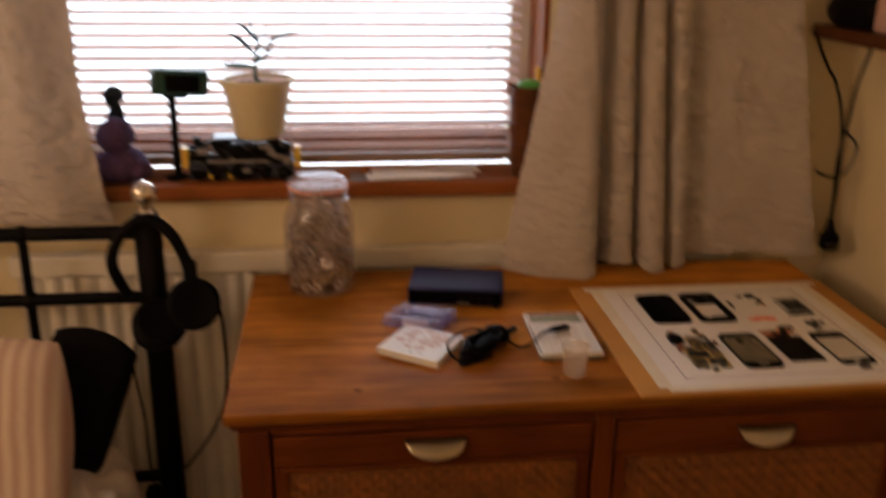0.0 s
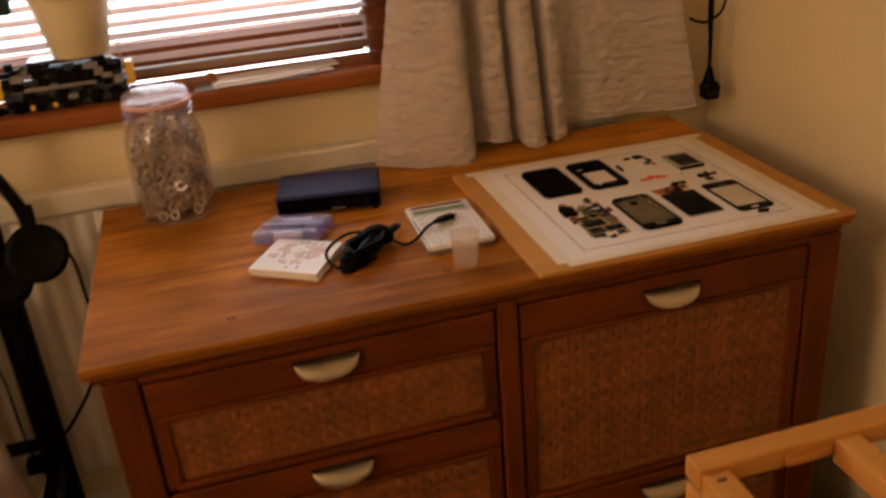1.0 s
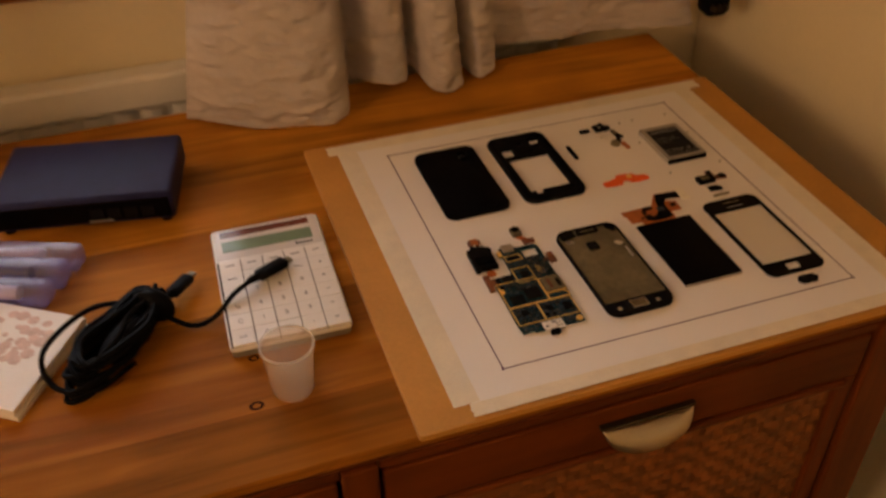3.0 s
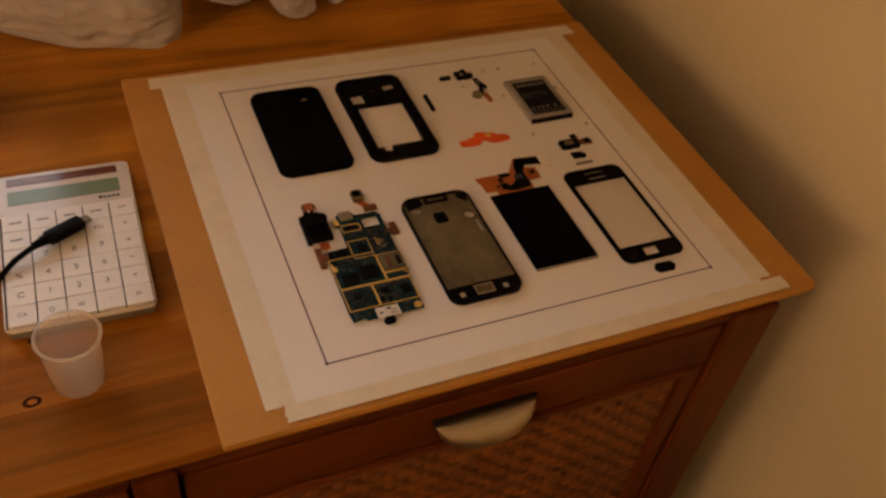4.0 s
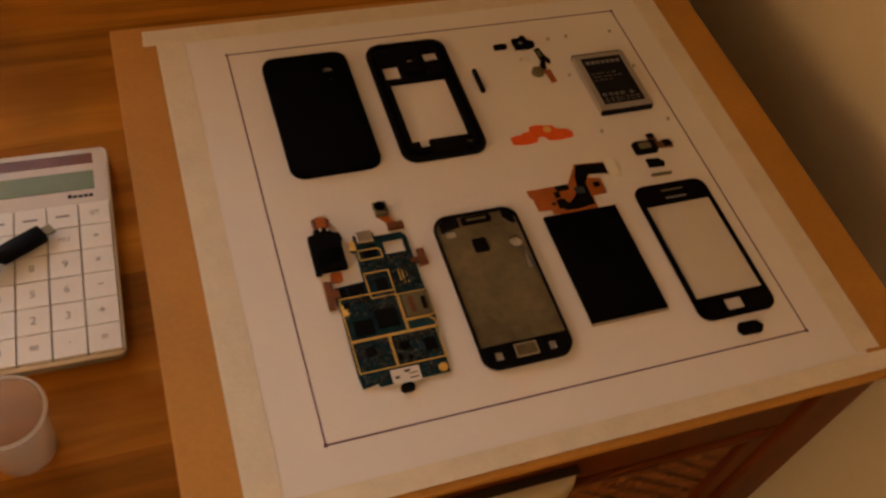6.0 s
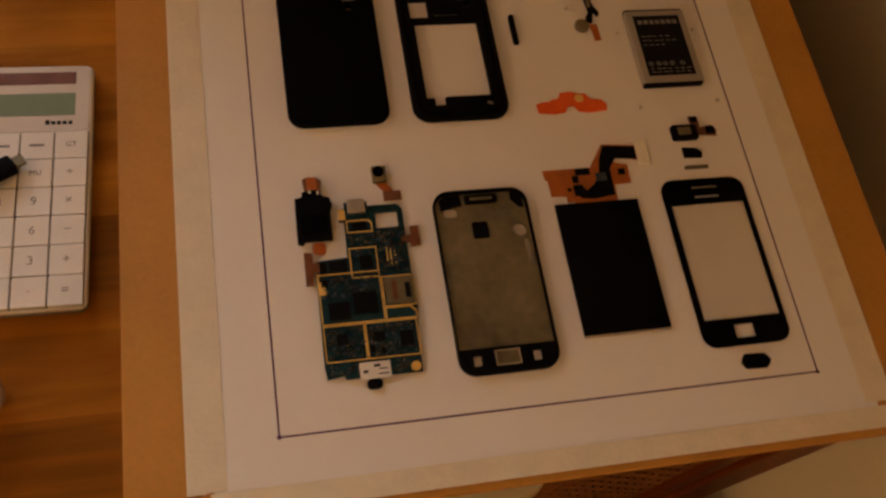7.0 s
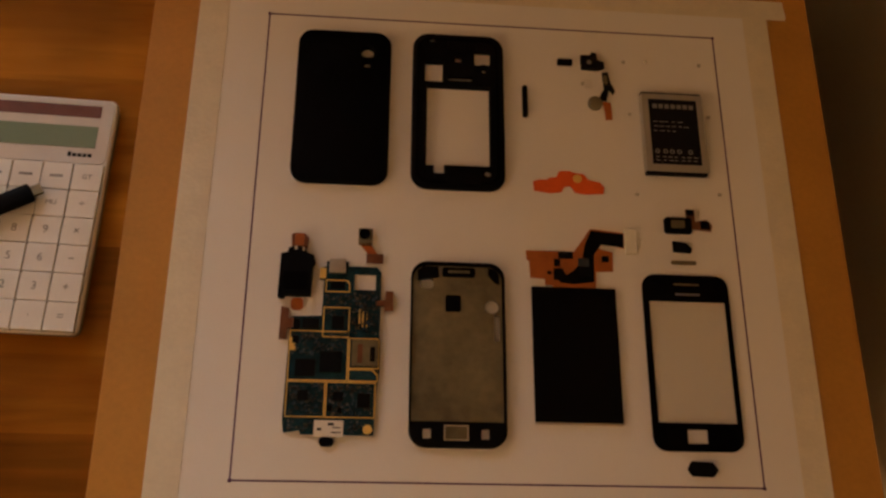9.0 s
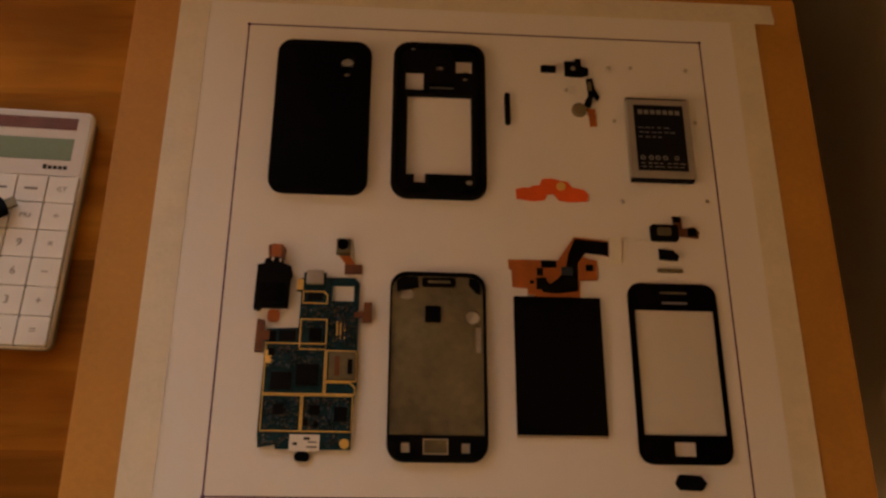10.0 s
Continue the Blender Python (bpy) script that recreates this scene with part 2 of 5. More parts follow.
M_ORANGE = mat("red_orange_tape", (0.86, 0.125, 0.020), 0.5, 0, 60, 0.1, 0.1)
M_BATL = mat("battery_silver", (0.42, 0.40, 0.37), 0.42, 0.4, 60, 0.07, 0.05)
M_BATD = mat("battery_label_dark", (0.008, 0.008, 0.010), 0.5, 0, 60, 0.15, 0.02, spec=0.1)
M_PRINT = mat("pale_print", (0.22, 0.215, 0.21), 0.5, 0, 100, 0.2, 0.0)
M_WLABEL = mat("white_sticker", (0.80, 0.77, 0.72), 0.5, 0, 80, 0.05, 0.02)
M_CONN = mat("ivory_connector", (0.88, 0.85, 0.74), 0.4, 0, 80, 0.05, 0.02)
M_CALC = mat("white_calculator_shell", (0.80, 0.78, 0.75), 0.28, 0, 50, 0.03, 0.02)
# base grey, lowered to carry the shadow along the calculator's side
M_CALCU = mat("shaded_grey_calculator_base", (0.20, 0.175, 0.13), 0.45, 0, 60, 0.1, 0.05)
M_LCD = mat("calculator_display", (0.17, 0.25, 0.165), 0.16, 0, 60, 0.06, 0.0)
M_SOLAR = mat("solar_cell", (0.15, 0.045, 0.030), 0.16, 0, 80, 0.2, 0.0)
M_KEYINK = mat("grey_key_print", (0.22, 0.21, 0.21), 0.6, 0, 80, 0.1, 0.0)
M_BLUE = mat("navy_plastic", (0.018, 0.019, 0.075), 0.5, 0, 50, 0.15, 0.08, spec=0.15)
M_LILAC = film("lilac_clear_plastic", (0.78, 0.76, 0.95), 0.12, 0.25, (0.62, 0.58, 0.86))
M_BOOK = mat("white_card", (0.78, 0.74, 0.68), 0.45, 0, 40, 0.04, 0.03)
M_PINKINK = mat("pink_print", (0.62, 0.44, 0.36), 0.5, 0, 160, 0.25, 0.0)
M_CABLE = mat("black_cable", (0.004, 0.004, 0.005), 0.55, 0, 60, 0.2, 0.03, spec=0.05)
M_FROST = film("frosted_clear_plastic", (0.97, 0.94, 0.90), 0.22, 0.21, (0.88, 0.76, 0.60))
M_GLASS = film("jar_glass", (0.96, 0.97, 0.97), 0.03)
M_JAR = film("thick_jar_glass", (0.96, 0.95, 0.97), 0.04, 0.022, (0.80, 0.74, 0.76))
M_ROSE = mat("rose_lid", (0.72, 0.50, 0.48), 0.25, 0.3, 40, 0.1, 0.05)
M_BED = mat("black_bed_iron", (0.004, 0.004, 0.005), 0.42, 0, 60, 0.2, 0.04, spec=0.08)
M_CHROME = mat("worn_chrome", (0.72, 0.68, 0.62), 0.22, 1.0, 60, 0.15, 0.1)
M_CURT = cloth("oatmeal_curtain", (0.64, 0.57, 0.515), 260, 16, 0.28)
M_SHEET = cloth("white_cotton", (0.70, 0.65, 0.58), 200, 10)
M_BLKCLOTH = cloth("black_cotton", (0.005, 0.005, 0.007), 200, 10)
M_SLAT = cloth("blind_slat_white", (0.93, 0.80, 0.74), 100, 3, 0.56)
M_POT = mat("cream_pot", (0.70, 0.62, 0.40), 0.35, 0, 8, 0.05, 0.05)
M_SOIL = mat("potting_soil", (0.03, 0.02, 0.013), 0.95, 0, 120, 0.5, 0.9)
M_LEAF = mat("dark_green_leaf", (0.040, 0.11, 0.10), 0.45, 0, 60, 0.3, 0.1)
M_NAVYTOY = mat("dark_blue_bricks", (0.02, 0.025, 0.05), 0.3, 0, 80, 0.3, 0.05)
M_GREYTOY = mat("grey_bricks", (0.20, 0.19, 0.20), 0.35, 0, 80, 0.2, 0.05)
M_YELLOW = mat("yellow_plastic", (0.80, 0.50, 0.03), 0.35, 0, 60, 0.1, 0.05)
M_TEAL = mat("dark_teal_plastic", (0.008, 0.055, 0.05), 0.4, 0, 60, 0.2, 0.05)
M_PLUSH = mat("purple_plush", (0.075, 0.035, 0.10), 0.95, 0, 90, 0.4, 0.9)
M_PLUSHD = mat("dark_plush", (0.012, 0.016, 0.018), 0.95, 0, 90, 0.4, 0.9)
M_GREEN = mat("green_plastic", (0.10, 0.38, 0.08), 0.4, 0, 60, 0.1, 0.05)
M_GREYPAPER = mat("grey_paper_edge", (0.22, 0.21, 0.21), 0.7, 0, 60, 0.2, 0.05)

# cane strands differ one from the next
_n, _l = M_CANE.node_tree.nodes, M_CANE.node_tree.links
_g, _r, _s = _n.new("ShaderNodeNewGeometry"), _n.new("ShaderNodeMapRange"), _n.new("ShaderNodeVectorMath")
_r.inputs[3].default_value, _r.inputs[4].default_value = 0.78, 1.16
_s.operation = "SCALE"
_l.new(_g.outputs["Random Per Island"], _r.inputs[0])
_l.new(_n["Principled BSDF"].inputs["Base Color"].links[0].from_socket, _s.inputs[0])
_l.new(_r.outputs[0], _s.inputs["Scale"])
_l.new(_s.outputs[0], _n["Principled BSDF"].inputs["Base Color"])

# pink and cream stripes of the pillow
M_STRIPE = cloth("striped_cotton", (0.70, 0.62, 0.55), 200, 12)
_n, _l = M_STRIPE.node_tree.nodes, M_STRIPE.node_tree.links
_tc, _w, _r = _n.new("ShaderNodeTexCoord"), _n.new("ShaderNodeTexWave"), _n.new("ShaderNodeValToRGB")
_w.bands_direction, _w.inputs["Scale"].default_value, _w.inputs["Distortion"].default_value = "X", 14.0, 1.0
_r.color_ramp.elements[0].color, _r.color_ramp.elements[1].color = (0.52, 0.36, 0.31, 1), (0.70, 0.60, 0.50, 1)
_l.new(_tc.outputs["Object"], _w.inputs["Vector"])
_l.new(_w.outputs[0], _r.inputs[0])
_l.new(_r.outputs[0], _n["Principled BSDF"].inputs["Base Color"])


# ---- mesh helpers ----
def thing(name, label, category, at=(0, 0, 0), rz=0.0, group="", kind=""):
    ob = new(name)
    ob.empty_display_size = 0.02
    ob.matrix_basis = pose(*at, 0, 0, rz)
    return tagged(ob, label, category, group, kind)


def mesh_of(name, bm, material, smooth=False):
    me = bpy.data.meshes.new(name)
    bmesh.ops.recalc_face_normals(bm, faces=bm.faces)
    bm.to_mesh(me)
    bm.free()
    me.materials.append(material)
    if smooth:
        me.polygons.foreach_set("use_smooth", [True] * len(me.polygons))
        me.set_sharp_from_angle(angle=radians(40))
    return me


def part(name, bm, material, parent=None, label="", smooth=False):
    ob = new(name, mesh_of(name, bm, material, smooth))
    ob.parent = parent
    return tagged(ob, label)


def solo(name, bm, material, label, category, at=(0, 0, 0), rz=0.0, group="", kind="", smooth=False):
    ob = new(name, mesh_of(name, bm, material, smooth))
    ob.matrix_basis = pose(*at, 0, 0, rz)
    return tagged(ob, label, category, group, kind)


def box(x0, x1, y0, y1, z0, z1, bevel=0.0, seg=2, bm=None, m=None):
    own = bmesh.new()
    bmesh.ops.create_cube(own, size=1)
    for v in own.verts:
        v.co = Vector(((x0 + x1) / 2 + v.co.x * (x1 - x0), (y0 + y1) / 2 + v.co.y * (y1 - y0), (z0 + z1) / 2 + v.co.z * (z1 - z0)))
    if bevel:
        bmesh.ops.bevel(own, geom=own.edges[:], offset=bevel, segments=seg, profile=0.5, affect="EDGES")
    if m is not None:
        own.transform(m)
    if bm is None:
        return own
    return join(bm, own)


def join(bm, other):
    me = bpy.data.meshes.new("tmp")
    other.to_mesh(me)
    other.free()
    bm.from_mesh(me)
    bpy.data.meshes.remove(me)
    return bm


def rounded(x0, x1, y0, y1, r, n=6):
    pts = []
    for cx, cy, a in ((x1 - r, y1 - r, 0), (x0 + r, y1 - r, 90), (x0 + r, y0 + r, 180), (x1 - r, y0 + r, 270)):
        pts += [(cx + r * math.cos(radians(a + 90 * k / n)), cy + r * math.sin(radians(a + 90 * k / n))) for k in range(n + 1)]
    return pts


def rect(x0, x1, y0, y1):
    return [(x0, y0), (x1, y0), (x1, y1), (x0, y1)]


def plate(outer, z0, z1, holes=(), bevel=0.0):
    """A flat piece of any outline with holes, of real thickness."""
    bm = bmesh.new()
    edges = []
    for loop in (outer, *holes):
        vs = [bm.verts.new((x, y, z0)) for x, y in loop]
        edges += [bm.edges.new((vs[k], vs[(k + 1) % len(vs)])) for k in range(len(vs))]
    if holes:
        bmesh.ops.triangle_fill(bm, use_beauty=True, edges=edges)
    else:
        bm.faces.new([e.verts[0] for e in edges])
    got = bmesh.ops.extrude_face_region(bm, geom=bm.faces[:])
    for v in got["geom"]:
        if isinstance(v, bmesh.types.BMVert):
            v.co.z = z1
    if bevel:
        bm.normal_update()
        rim = [e for e in bm.edges if min(v.co.z for v in e.verts) > z1 - 1e-6 and len(e.link_faces) == 2 and e.calc_face_angle(0) > 1.0]
        bmesh.ops.bevel(bm, geom=rim, offset=bevel, segments=2, profile=0.5, affect="EDGES")
    return bm


def lathe(profile, n=40, at=(0, 0, 0), bm=None):
    """A turned shape from rows of (radius, height)."""
    own = bmesh.new()
    rings = []
    for r, z in profile:
        if r < 1e-6:
            rings.append([own.verts.new((at[0], at[1], at[2] + z))])
        else:
            rings.append([own.verts.new((at[0] + r * math.cos(2 * math.pi * k / n), at[1] + r * math.sin(2 * math.pi * k / n), at[2] + z)) for k in range(n)])
    for a, b in zip(rings, rings[1:]):
        for k in range(n):
            q = [a[k % len(a)], a[(k + 1) % len(a)], b[(k + 1) % len(b)], b[k % len(b)]]
            q = list(dict.fromkeys(q))
            if len(q) > 2:
                own.faces.new(q)
    if bm is None:
        return own
    return join(bm, own)


def spline(points, steps=8):
    """A smooth line through the points."""
    p = [Vector(q) for q in points]
    p = [2 * p[0] - p[1], *p, 2 * p[-1] - p[-2]]
    out = []
    for k in range(1, len(p) - 2):
        for s in range(steps):
            t = s / steps
            a, b, c, d = p[k - 1 : k + 3]
            out.append(0.5 * ((2 * b) + (c - a) * t + (2 * a - 5 * b + 4 * c - d) * t * t + (3 * b - a - 3 * c + d) * t ** 3))
    return out + [p[-2]]


def tube(points, r, n=8, steps=8, bm=None, radii=None):
    own = bmesh.new()
    line = spline(points, steps) if steps > 1 else [Vector(q) for q in points]
    rings, side = [], None
    for k, c in enumerate(line):
        d = (line[min(k + 1, len(line) - 1)] - line[max(k - 1, 0)]).normalized()
        if side is None:
            side = d.orthogonal().normalized()
        side = (side - d * side.dot(d)).normalized()
        up = d.cross(side)
        rr = r if radii is None else radii[0] + (radii[1] - radii[0]) * k / (len(line) - 1)
        rings.append([own.verts.new(c + rr * (math.cos(2 * math.pi * j / n) * side + math.sin(2 * math.pi * j / n) * up)) for j in range(n)])
    for a, b in zip(rings, rings[1:]):
        for j in range(n):
            own.faces.new((a[j], a[(j + 1) % n], b[(j + 1) % n], b[j]))
    own.faces.new(rings[0])
    own.faces.new(rings[-1][::-1])
    if bm is None:
        return own
    return join(bm, own)


def ball(at, r, squash=(1, 1, 1), sub=3, bm=None, rough=0.0, freq=20.0):
    own = bmesh.new()
    bmesh.ops.create_icosphere(own, subdivisions=sub, radius=r)
    for v in own.verts:
        k = 1 + rough * noise.noise(v.co * freq + Vector(at) * 31)
        v.co = Vector((at[0] + v.co.x * squash[0] * k, at[1] + v.co.y * squash[1] * k, at[2] + v.co.z * squash[2] * k))
    if bm is None:
        return own
    return join(bm, own)


def sheet(fn, nu, nv, thick=0.0):
    """A cloth surface from fn(u, v), given a thickness."""
    bm = bmesh.new()
    vs = [[bm.verts.new(fn(i / nu, j / nv)) for i in range(nu + 1)] for j in range(nv + 1)]
    for j in range(nv):
        for i in range(nu):
            bm.faces.new((vs[j][i], vs[j][i + 1], vs[j + 1][i + 1], vs[j + 1][i]))
    if thick:
        bmesh.ops.recalc_face_normals(bm, faces=bm.faces)
        bmesh.ops.solidify(bm, geom=bm.faces[:], thickness=thick)
    return bm


def words(text, size, at, material, parent, name="marking", rx=0, rz=0.0):
    """Raised print in the built-in font, as a mesh."""
    cu = bpy.data.curves.new("print", "FONT")
    cu.body, cu.size, cu.align_x, cu.align_y, cu.extrude, cu.resolution_u = text, size, "CENTER", "CENTER", 0.00008, 2
    tmp = bpy.data.objects.new("print", cu)
    scene.collection.objects.link(tmp)
    me = bpy.data.meshes.new_from_object(tmp.evaluated_get(bpy.context.evaluated_depsgraph_get()))
    bpy.data.objects.remove(tmp)
    bpy.data.curves.remove(cu)
    me.materials.clear()
    me.materials.append(material)
    ob = new(name, me)
    ob.parent = parent
    ob.matrix_basis = pose(*at, rx, 0, rz)
    return ob


# ---- the room ----
WX0, WX1, WZ0, WZ1 = -1.12, -0.085, 0.945, 2.05  # window opening
bm = box(WALL_W, WX0, WALL_N, WALL_N + 0.2, FLOOR, CEIL)
box(WX1, WALL_E + 0.1, WALL_N, WALL_N + 0.2, FLOOR, CEIL, bm=bm)
box(WX0, WX1, WALL_N, WALL_N + 0.2, FLOOR, WZ0 - 0.012, bm=bm)
box(WX0, WX1, WALL_N, WALL_N + 0.2, WZ1, CEIL, bm=bm)
solo("wall_north", bm, M_WALL, "cream painted wall below and beside the window", "wall", kind="structure")
solo("wall_east", box(WALL_E, WALL_E + 0.1, WALL_S, WALL_N - 0.001, FLOOR, CEIL), M_WALL, "cream painted wall beside the chest", "wall", kind="structure")
solo("wall_west", box(WALL_W - 0.1, WALL_W, WALL_S, WALL_N + 0.2, FLOOR, CEIL), M_WALL, "cream painted wall", "wall", kind="structure")
solo("wall_south", box(WALL_W - 0.1, WALL_E + 0.1, WALL_S - 0.1, WALL_S, FLOOR, CEIL), M_WALL, "cream painted wall", "wall", kind="structure")
solo("ceiling", box(WALL_W - 0.1, WALL_E + 0.1, WALL_S - 0.1, WALL_N + 0.2, CEIL, CEIL + 0.08), M_CEIL, "white painted ceiling", "ceiling", kind="structure")
solo("floor", box(WALL_W - 0.1, WALL_E + 0.1, WALL_S - 0.1, WALL_N + 0.2, FLOOR - 0.08, FLOOR), M_FLOOR, "dark carpeted bedroom floor", "floor", kind="structure")
bm = box(WALL_W + 0.01, WALL_E - 0.016, WALL_N - 0.015, WALL_N - 0.001, FLOOR, FLOOR + 0.12, 0.004)
solo("baseboard", bm, M_WHITE, "white gloss painted skirting board", "baseboard", kind="structure")

# assumed hanging fitting for the unseen room light
lampst = thing("assumed_pendant_lamp", "unseen white pendant lamp holder, an assumed fitting for the room light", "lamp", (-2.65, -1.35, 0))
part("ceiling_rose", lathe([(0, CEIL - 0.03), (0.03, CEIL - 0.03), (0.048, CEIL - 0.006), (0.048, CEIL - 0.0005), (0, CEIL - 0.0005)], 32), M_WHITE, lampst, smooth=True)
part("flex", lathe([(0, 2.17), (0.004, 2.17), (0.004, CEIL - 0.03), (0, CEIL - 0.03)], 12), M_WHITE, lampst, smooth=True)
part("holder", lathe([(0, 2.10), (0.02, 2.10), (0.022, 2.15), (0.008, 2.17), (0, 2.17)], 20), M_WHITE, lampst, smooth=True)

# wooden sill and window frame
win = thing("window_1", "varnished brown wooden window frame with sill", "window", kind="structure")
part("window_sill", box(WX0 - 0.06, -0.03, 0.535, WALL_N + 0.11, 0.925, 0.955, 0.008, 3), M_SILL, win, "varnished brown wooden sill")
fy0, fy1 = 0.685, 0.735
for nm, b in (("jamb", (WX0, WX0 + 0.05, fy0, fy1, 0.956, WZ1)), ("jamb", (WX1 - 0.05, WX1, fy0, fy1, 0.956, WZ1)),
              ("frame_rail", (WX0 + 0.052, WX1 - 0.052, fy0, fy1, 0.956, 1.022)), ("frame_rail", (WX0 + 0.052, WX1 - 0.052, fy0, fy1, WZ1 - 0.05, WZ1 - 0.001))):
    part(nm, box(*b, 0.004), M_SILL if b[5] < 1.05 else M_WHITE, win, "varnished brown lower rail" if b[5] < 1.05 else "white painted frame")
part("lining", box(WX1 - 0.012, WX1 - 0.001, 0.572, 0.684, 0.957, WZ1 - 0.002), M_SILL, win)
for x0, x1 in ((WX0 + 0.052, WX1 - 0.052),):
    g = part("pane", box(x0, x1, 0.708, 0.712, 1.024, WZ1 - 0.052), M_GLASS, win, "clear window glass")
    g.visible_shadow = False
solo("backdrop", box(-6, 5, 5.0, 5.02, -1, 6), glow("bright_overcast_distance", (0.93, 0.95, 1.0), 3.7), "bright overcast sky outside", "backdrop", kind="structure")

# venetian blind
blind = thing("venetian_blind", "white venetian blind with tilted slats, lowered to the sill", "blind", (0, 0.625, 0))
BX0, BX1 = WX0 + 0.015, WX1 - 0.045
me = None
z = 1.0075
while z < WZ1 - 0.05:
    if me is None:
        bm = bmesh.new()
        n = 6
        rows = []
        for k in range(n + 1):
            s = (k / n - 0.5) * 0.025
            crown = 0.0022 * (1 - (2 * k / n - 1) ** 2)
            a = radians(17)
            rows.append([bm.verts.new((x, s * math.cos(a) - crown * math.sin(a), s * math.sin(a) + crown * math.cos(a))) for x in (BX0, (BX0 + BX1) / 2, BX1)])
        for a, b in zip(rows, rows[1:]):
            for k in range(2):
                bm.faces.new((a[k], a[k + 1], b[k + 1], b[k]))
        bmesh.ops.solidify(bm, geom=bm.faces[:], thickness=0.0006)
        me = mesh_of("slat", bm, M_SLAT, True)
    s = new("slat", me)
    s.parent = blind
    s.matrix_basis = pose(0, random.uniform(-0.0008, 0.0008), z, random.uniform(-2.0, 2.0), 0, 0)
    z += 0.0205
part("bottom_rail", box(BX0, BX1, -0.013, 0.013, 0.978, 0.992, 0.003), M_BEIGE, blind, "beige bottom rail")
part("head_rail", box(BX0, BX1, -0.018, 0.018, WZ1 - 0.045, WZ1 - 0.01, 0.003), M_WHITE, blind)
for x in (-0.98, -0.565, -0.19):
    part("ladder_cord", tube([(x, -0.0145, 1.0), (x, -0.0145, WZ1 - 0.04)], 0.0009, 5, 1), M_WHITE, blind)
part("lift_cord", tube([(-0.15, -0.02, 1.13), (-0.15, -0.02, 1.5), (-0.15, -0.02, WZ1 - 0.04)], 0.001, 5, 2), M_WHITE, blind)
part("cord_knob", lathe([(0, 0), (0.006, 0.003), (0.007, 0.012), (0.003, 0.024), (0, 0.025)], 12, (-0.15, -0.02, 1.105)), M_SILL, blind, smooth=True)


# ---- curtains ----
def crease(p, amp):
    v = Vector(p)
    big = noise.noise(v * 16) * 0.55
    mid = noise.noise(Vector((v.x * 42, v.y * 20, v.z * 88)))
    fine = noise.noise(Vector((v.x * 85 + 3, v.y * 40, v.z * 190)))
    return amp * (big + 0.55 * mid + 0.42 * fine)


FOLDS = [(-0.183, 0.462, 0.806, -0.092, 0.48), (-0.12, 0.420, 0.804, -0.072, 0.45), (-0.06, 0.402, 0.803, -0.052, 0.435), (-0.016, 0.412, 0.803, -0.034, 0.44),
         (0.000, 0.474, 0.812, -0.006, 0.49), (0.022, 0.442, 0.820, 0.014, 0.455), (0.058, 0.438, 0.816, 0.032, 0.45), (0.072, 0.476, 0.818, 0.046, 0.485),
         (0.088, 0.430, 0.805, 0.062, 0.45), (0.122, 0.432, 0.803, 0.085, 0.45), (0.132, 0.476, 0.806, 0.097, 0.485), (0.145, 0.440, 0.804, 0.115, 0.455),
         (0.168, 0.448, 0.810, 0.140, 0.46), (0.182, 0.486, 0.818, 0.152, 0.49), (0.25, 0.478, 0.817, 0.20, 0.485), (0.33, 0.478, 0.816, 0.262, 0.485), (0.436, 0.462, 0.812, 0.345, 0.47)]
_b = spline([f[:3] for f in FOLDS], 10)
_t = spline([(f[3], f[4], 1.29) for f in FOLDS], 10)


def right_curtain(u, v):
    k = u * (len(_b) - 1)
    i = min(int(k), len(_b) - 2)
    lo, hi = _b[i].lerp(_b[i + 1], k - i), _t[i].lerp(_t[i + 1], k - i)
    z = lo.z + (2.14 - lo.z) * v ** 1.7
    s = (z - lo.z) / (1.29 - lo.z)
    s = s if s < 1 else 1 + 0.35 * (s - 1)
    p = Vector((lo.x + (hi.x - lo.x) * s, lo.y + (hi.y - lo.y) * s, z))
    p.y -= crease(p, 0.0088)
    hem = max(0.0, 1 - v / 0.12)
    p.y -= 0.003 * hem * (1 if v > 0.05 else 0.3)
    return p


cur = thing("curtain", "oatmeal textured cotton curtain hanging in folds onto the chest", "curtain", group="curtains")
part("cloth", sheet(right_curtain, 260, 260, 0.0016), M_CURT, cur, smooth=True)


def left_curtain(u, v):
    z0 = 0.905 - 0.012 * u + 0.006 * math.sin(9 * u)
    z = z0 + (2.14 - z0) * v ** 1.7
    x = -1.62 + 0.745 * u - 0.028 * min(v, 0.4) / 0.3 * u
    p = Vector((x, 0.495 + 0.022 * math.sin(u * 26 + 0.8) * (0.6 + 0.4 * v), z))
    p.y -= crease(p, 0.0088)
    return p


cur = thing("curtain", "oatmeal textured cotton curtain drawn aside behind the bed", "curtain", group="curtains")
part("cloth", sheet(left_curtain, 200, 180, 0.0016), M_CURT, cur, smooth=True)
cur = thing("curtain_rail", "white curtain rail above the window", "rail")
part("rail", tube([(-1.75, 0.48, 2.15), (0.5, 0.48, 2.15)], 0.012, 10, 1), M_WHITE, cur)
for x in (-1.7, 0.3):
    part("bracket", box(x - 0.01, x + 0.01, 0.48, WALL_N - 0.001, 2.14, 2.16), M_WHITE, cur)

# ---- radiator ----
rad = thing("radiator", "cream painted panel radiator under the window sill", "radiator")
part("top_rail", box(-1.08, 0.30, 0.532, 0.566, 0.785, 0.826, 0.005), M_WHITE, rad, "white painted top rail")


def flutes(u, v):
    x = -1.07 + 1.36 * u
    w = (x / 0.033) % 1.0
    return Vector((x, 0.545 - 0.006 * min(1.0, max(0.0, 3.2 * (0.5 - abs(w - 0.5)) - 0.3)), 0.27 + 0.512 * v))


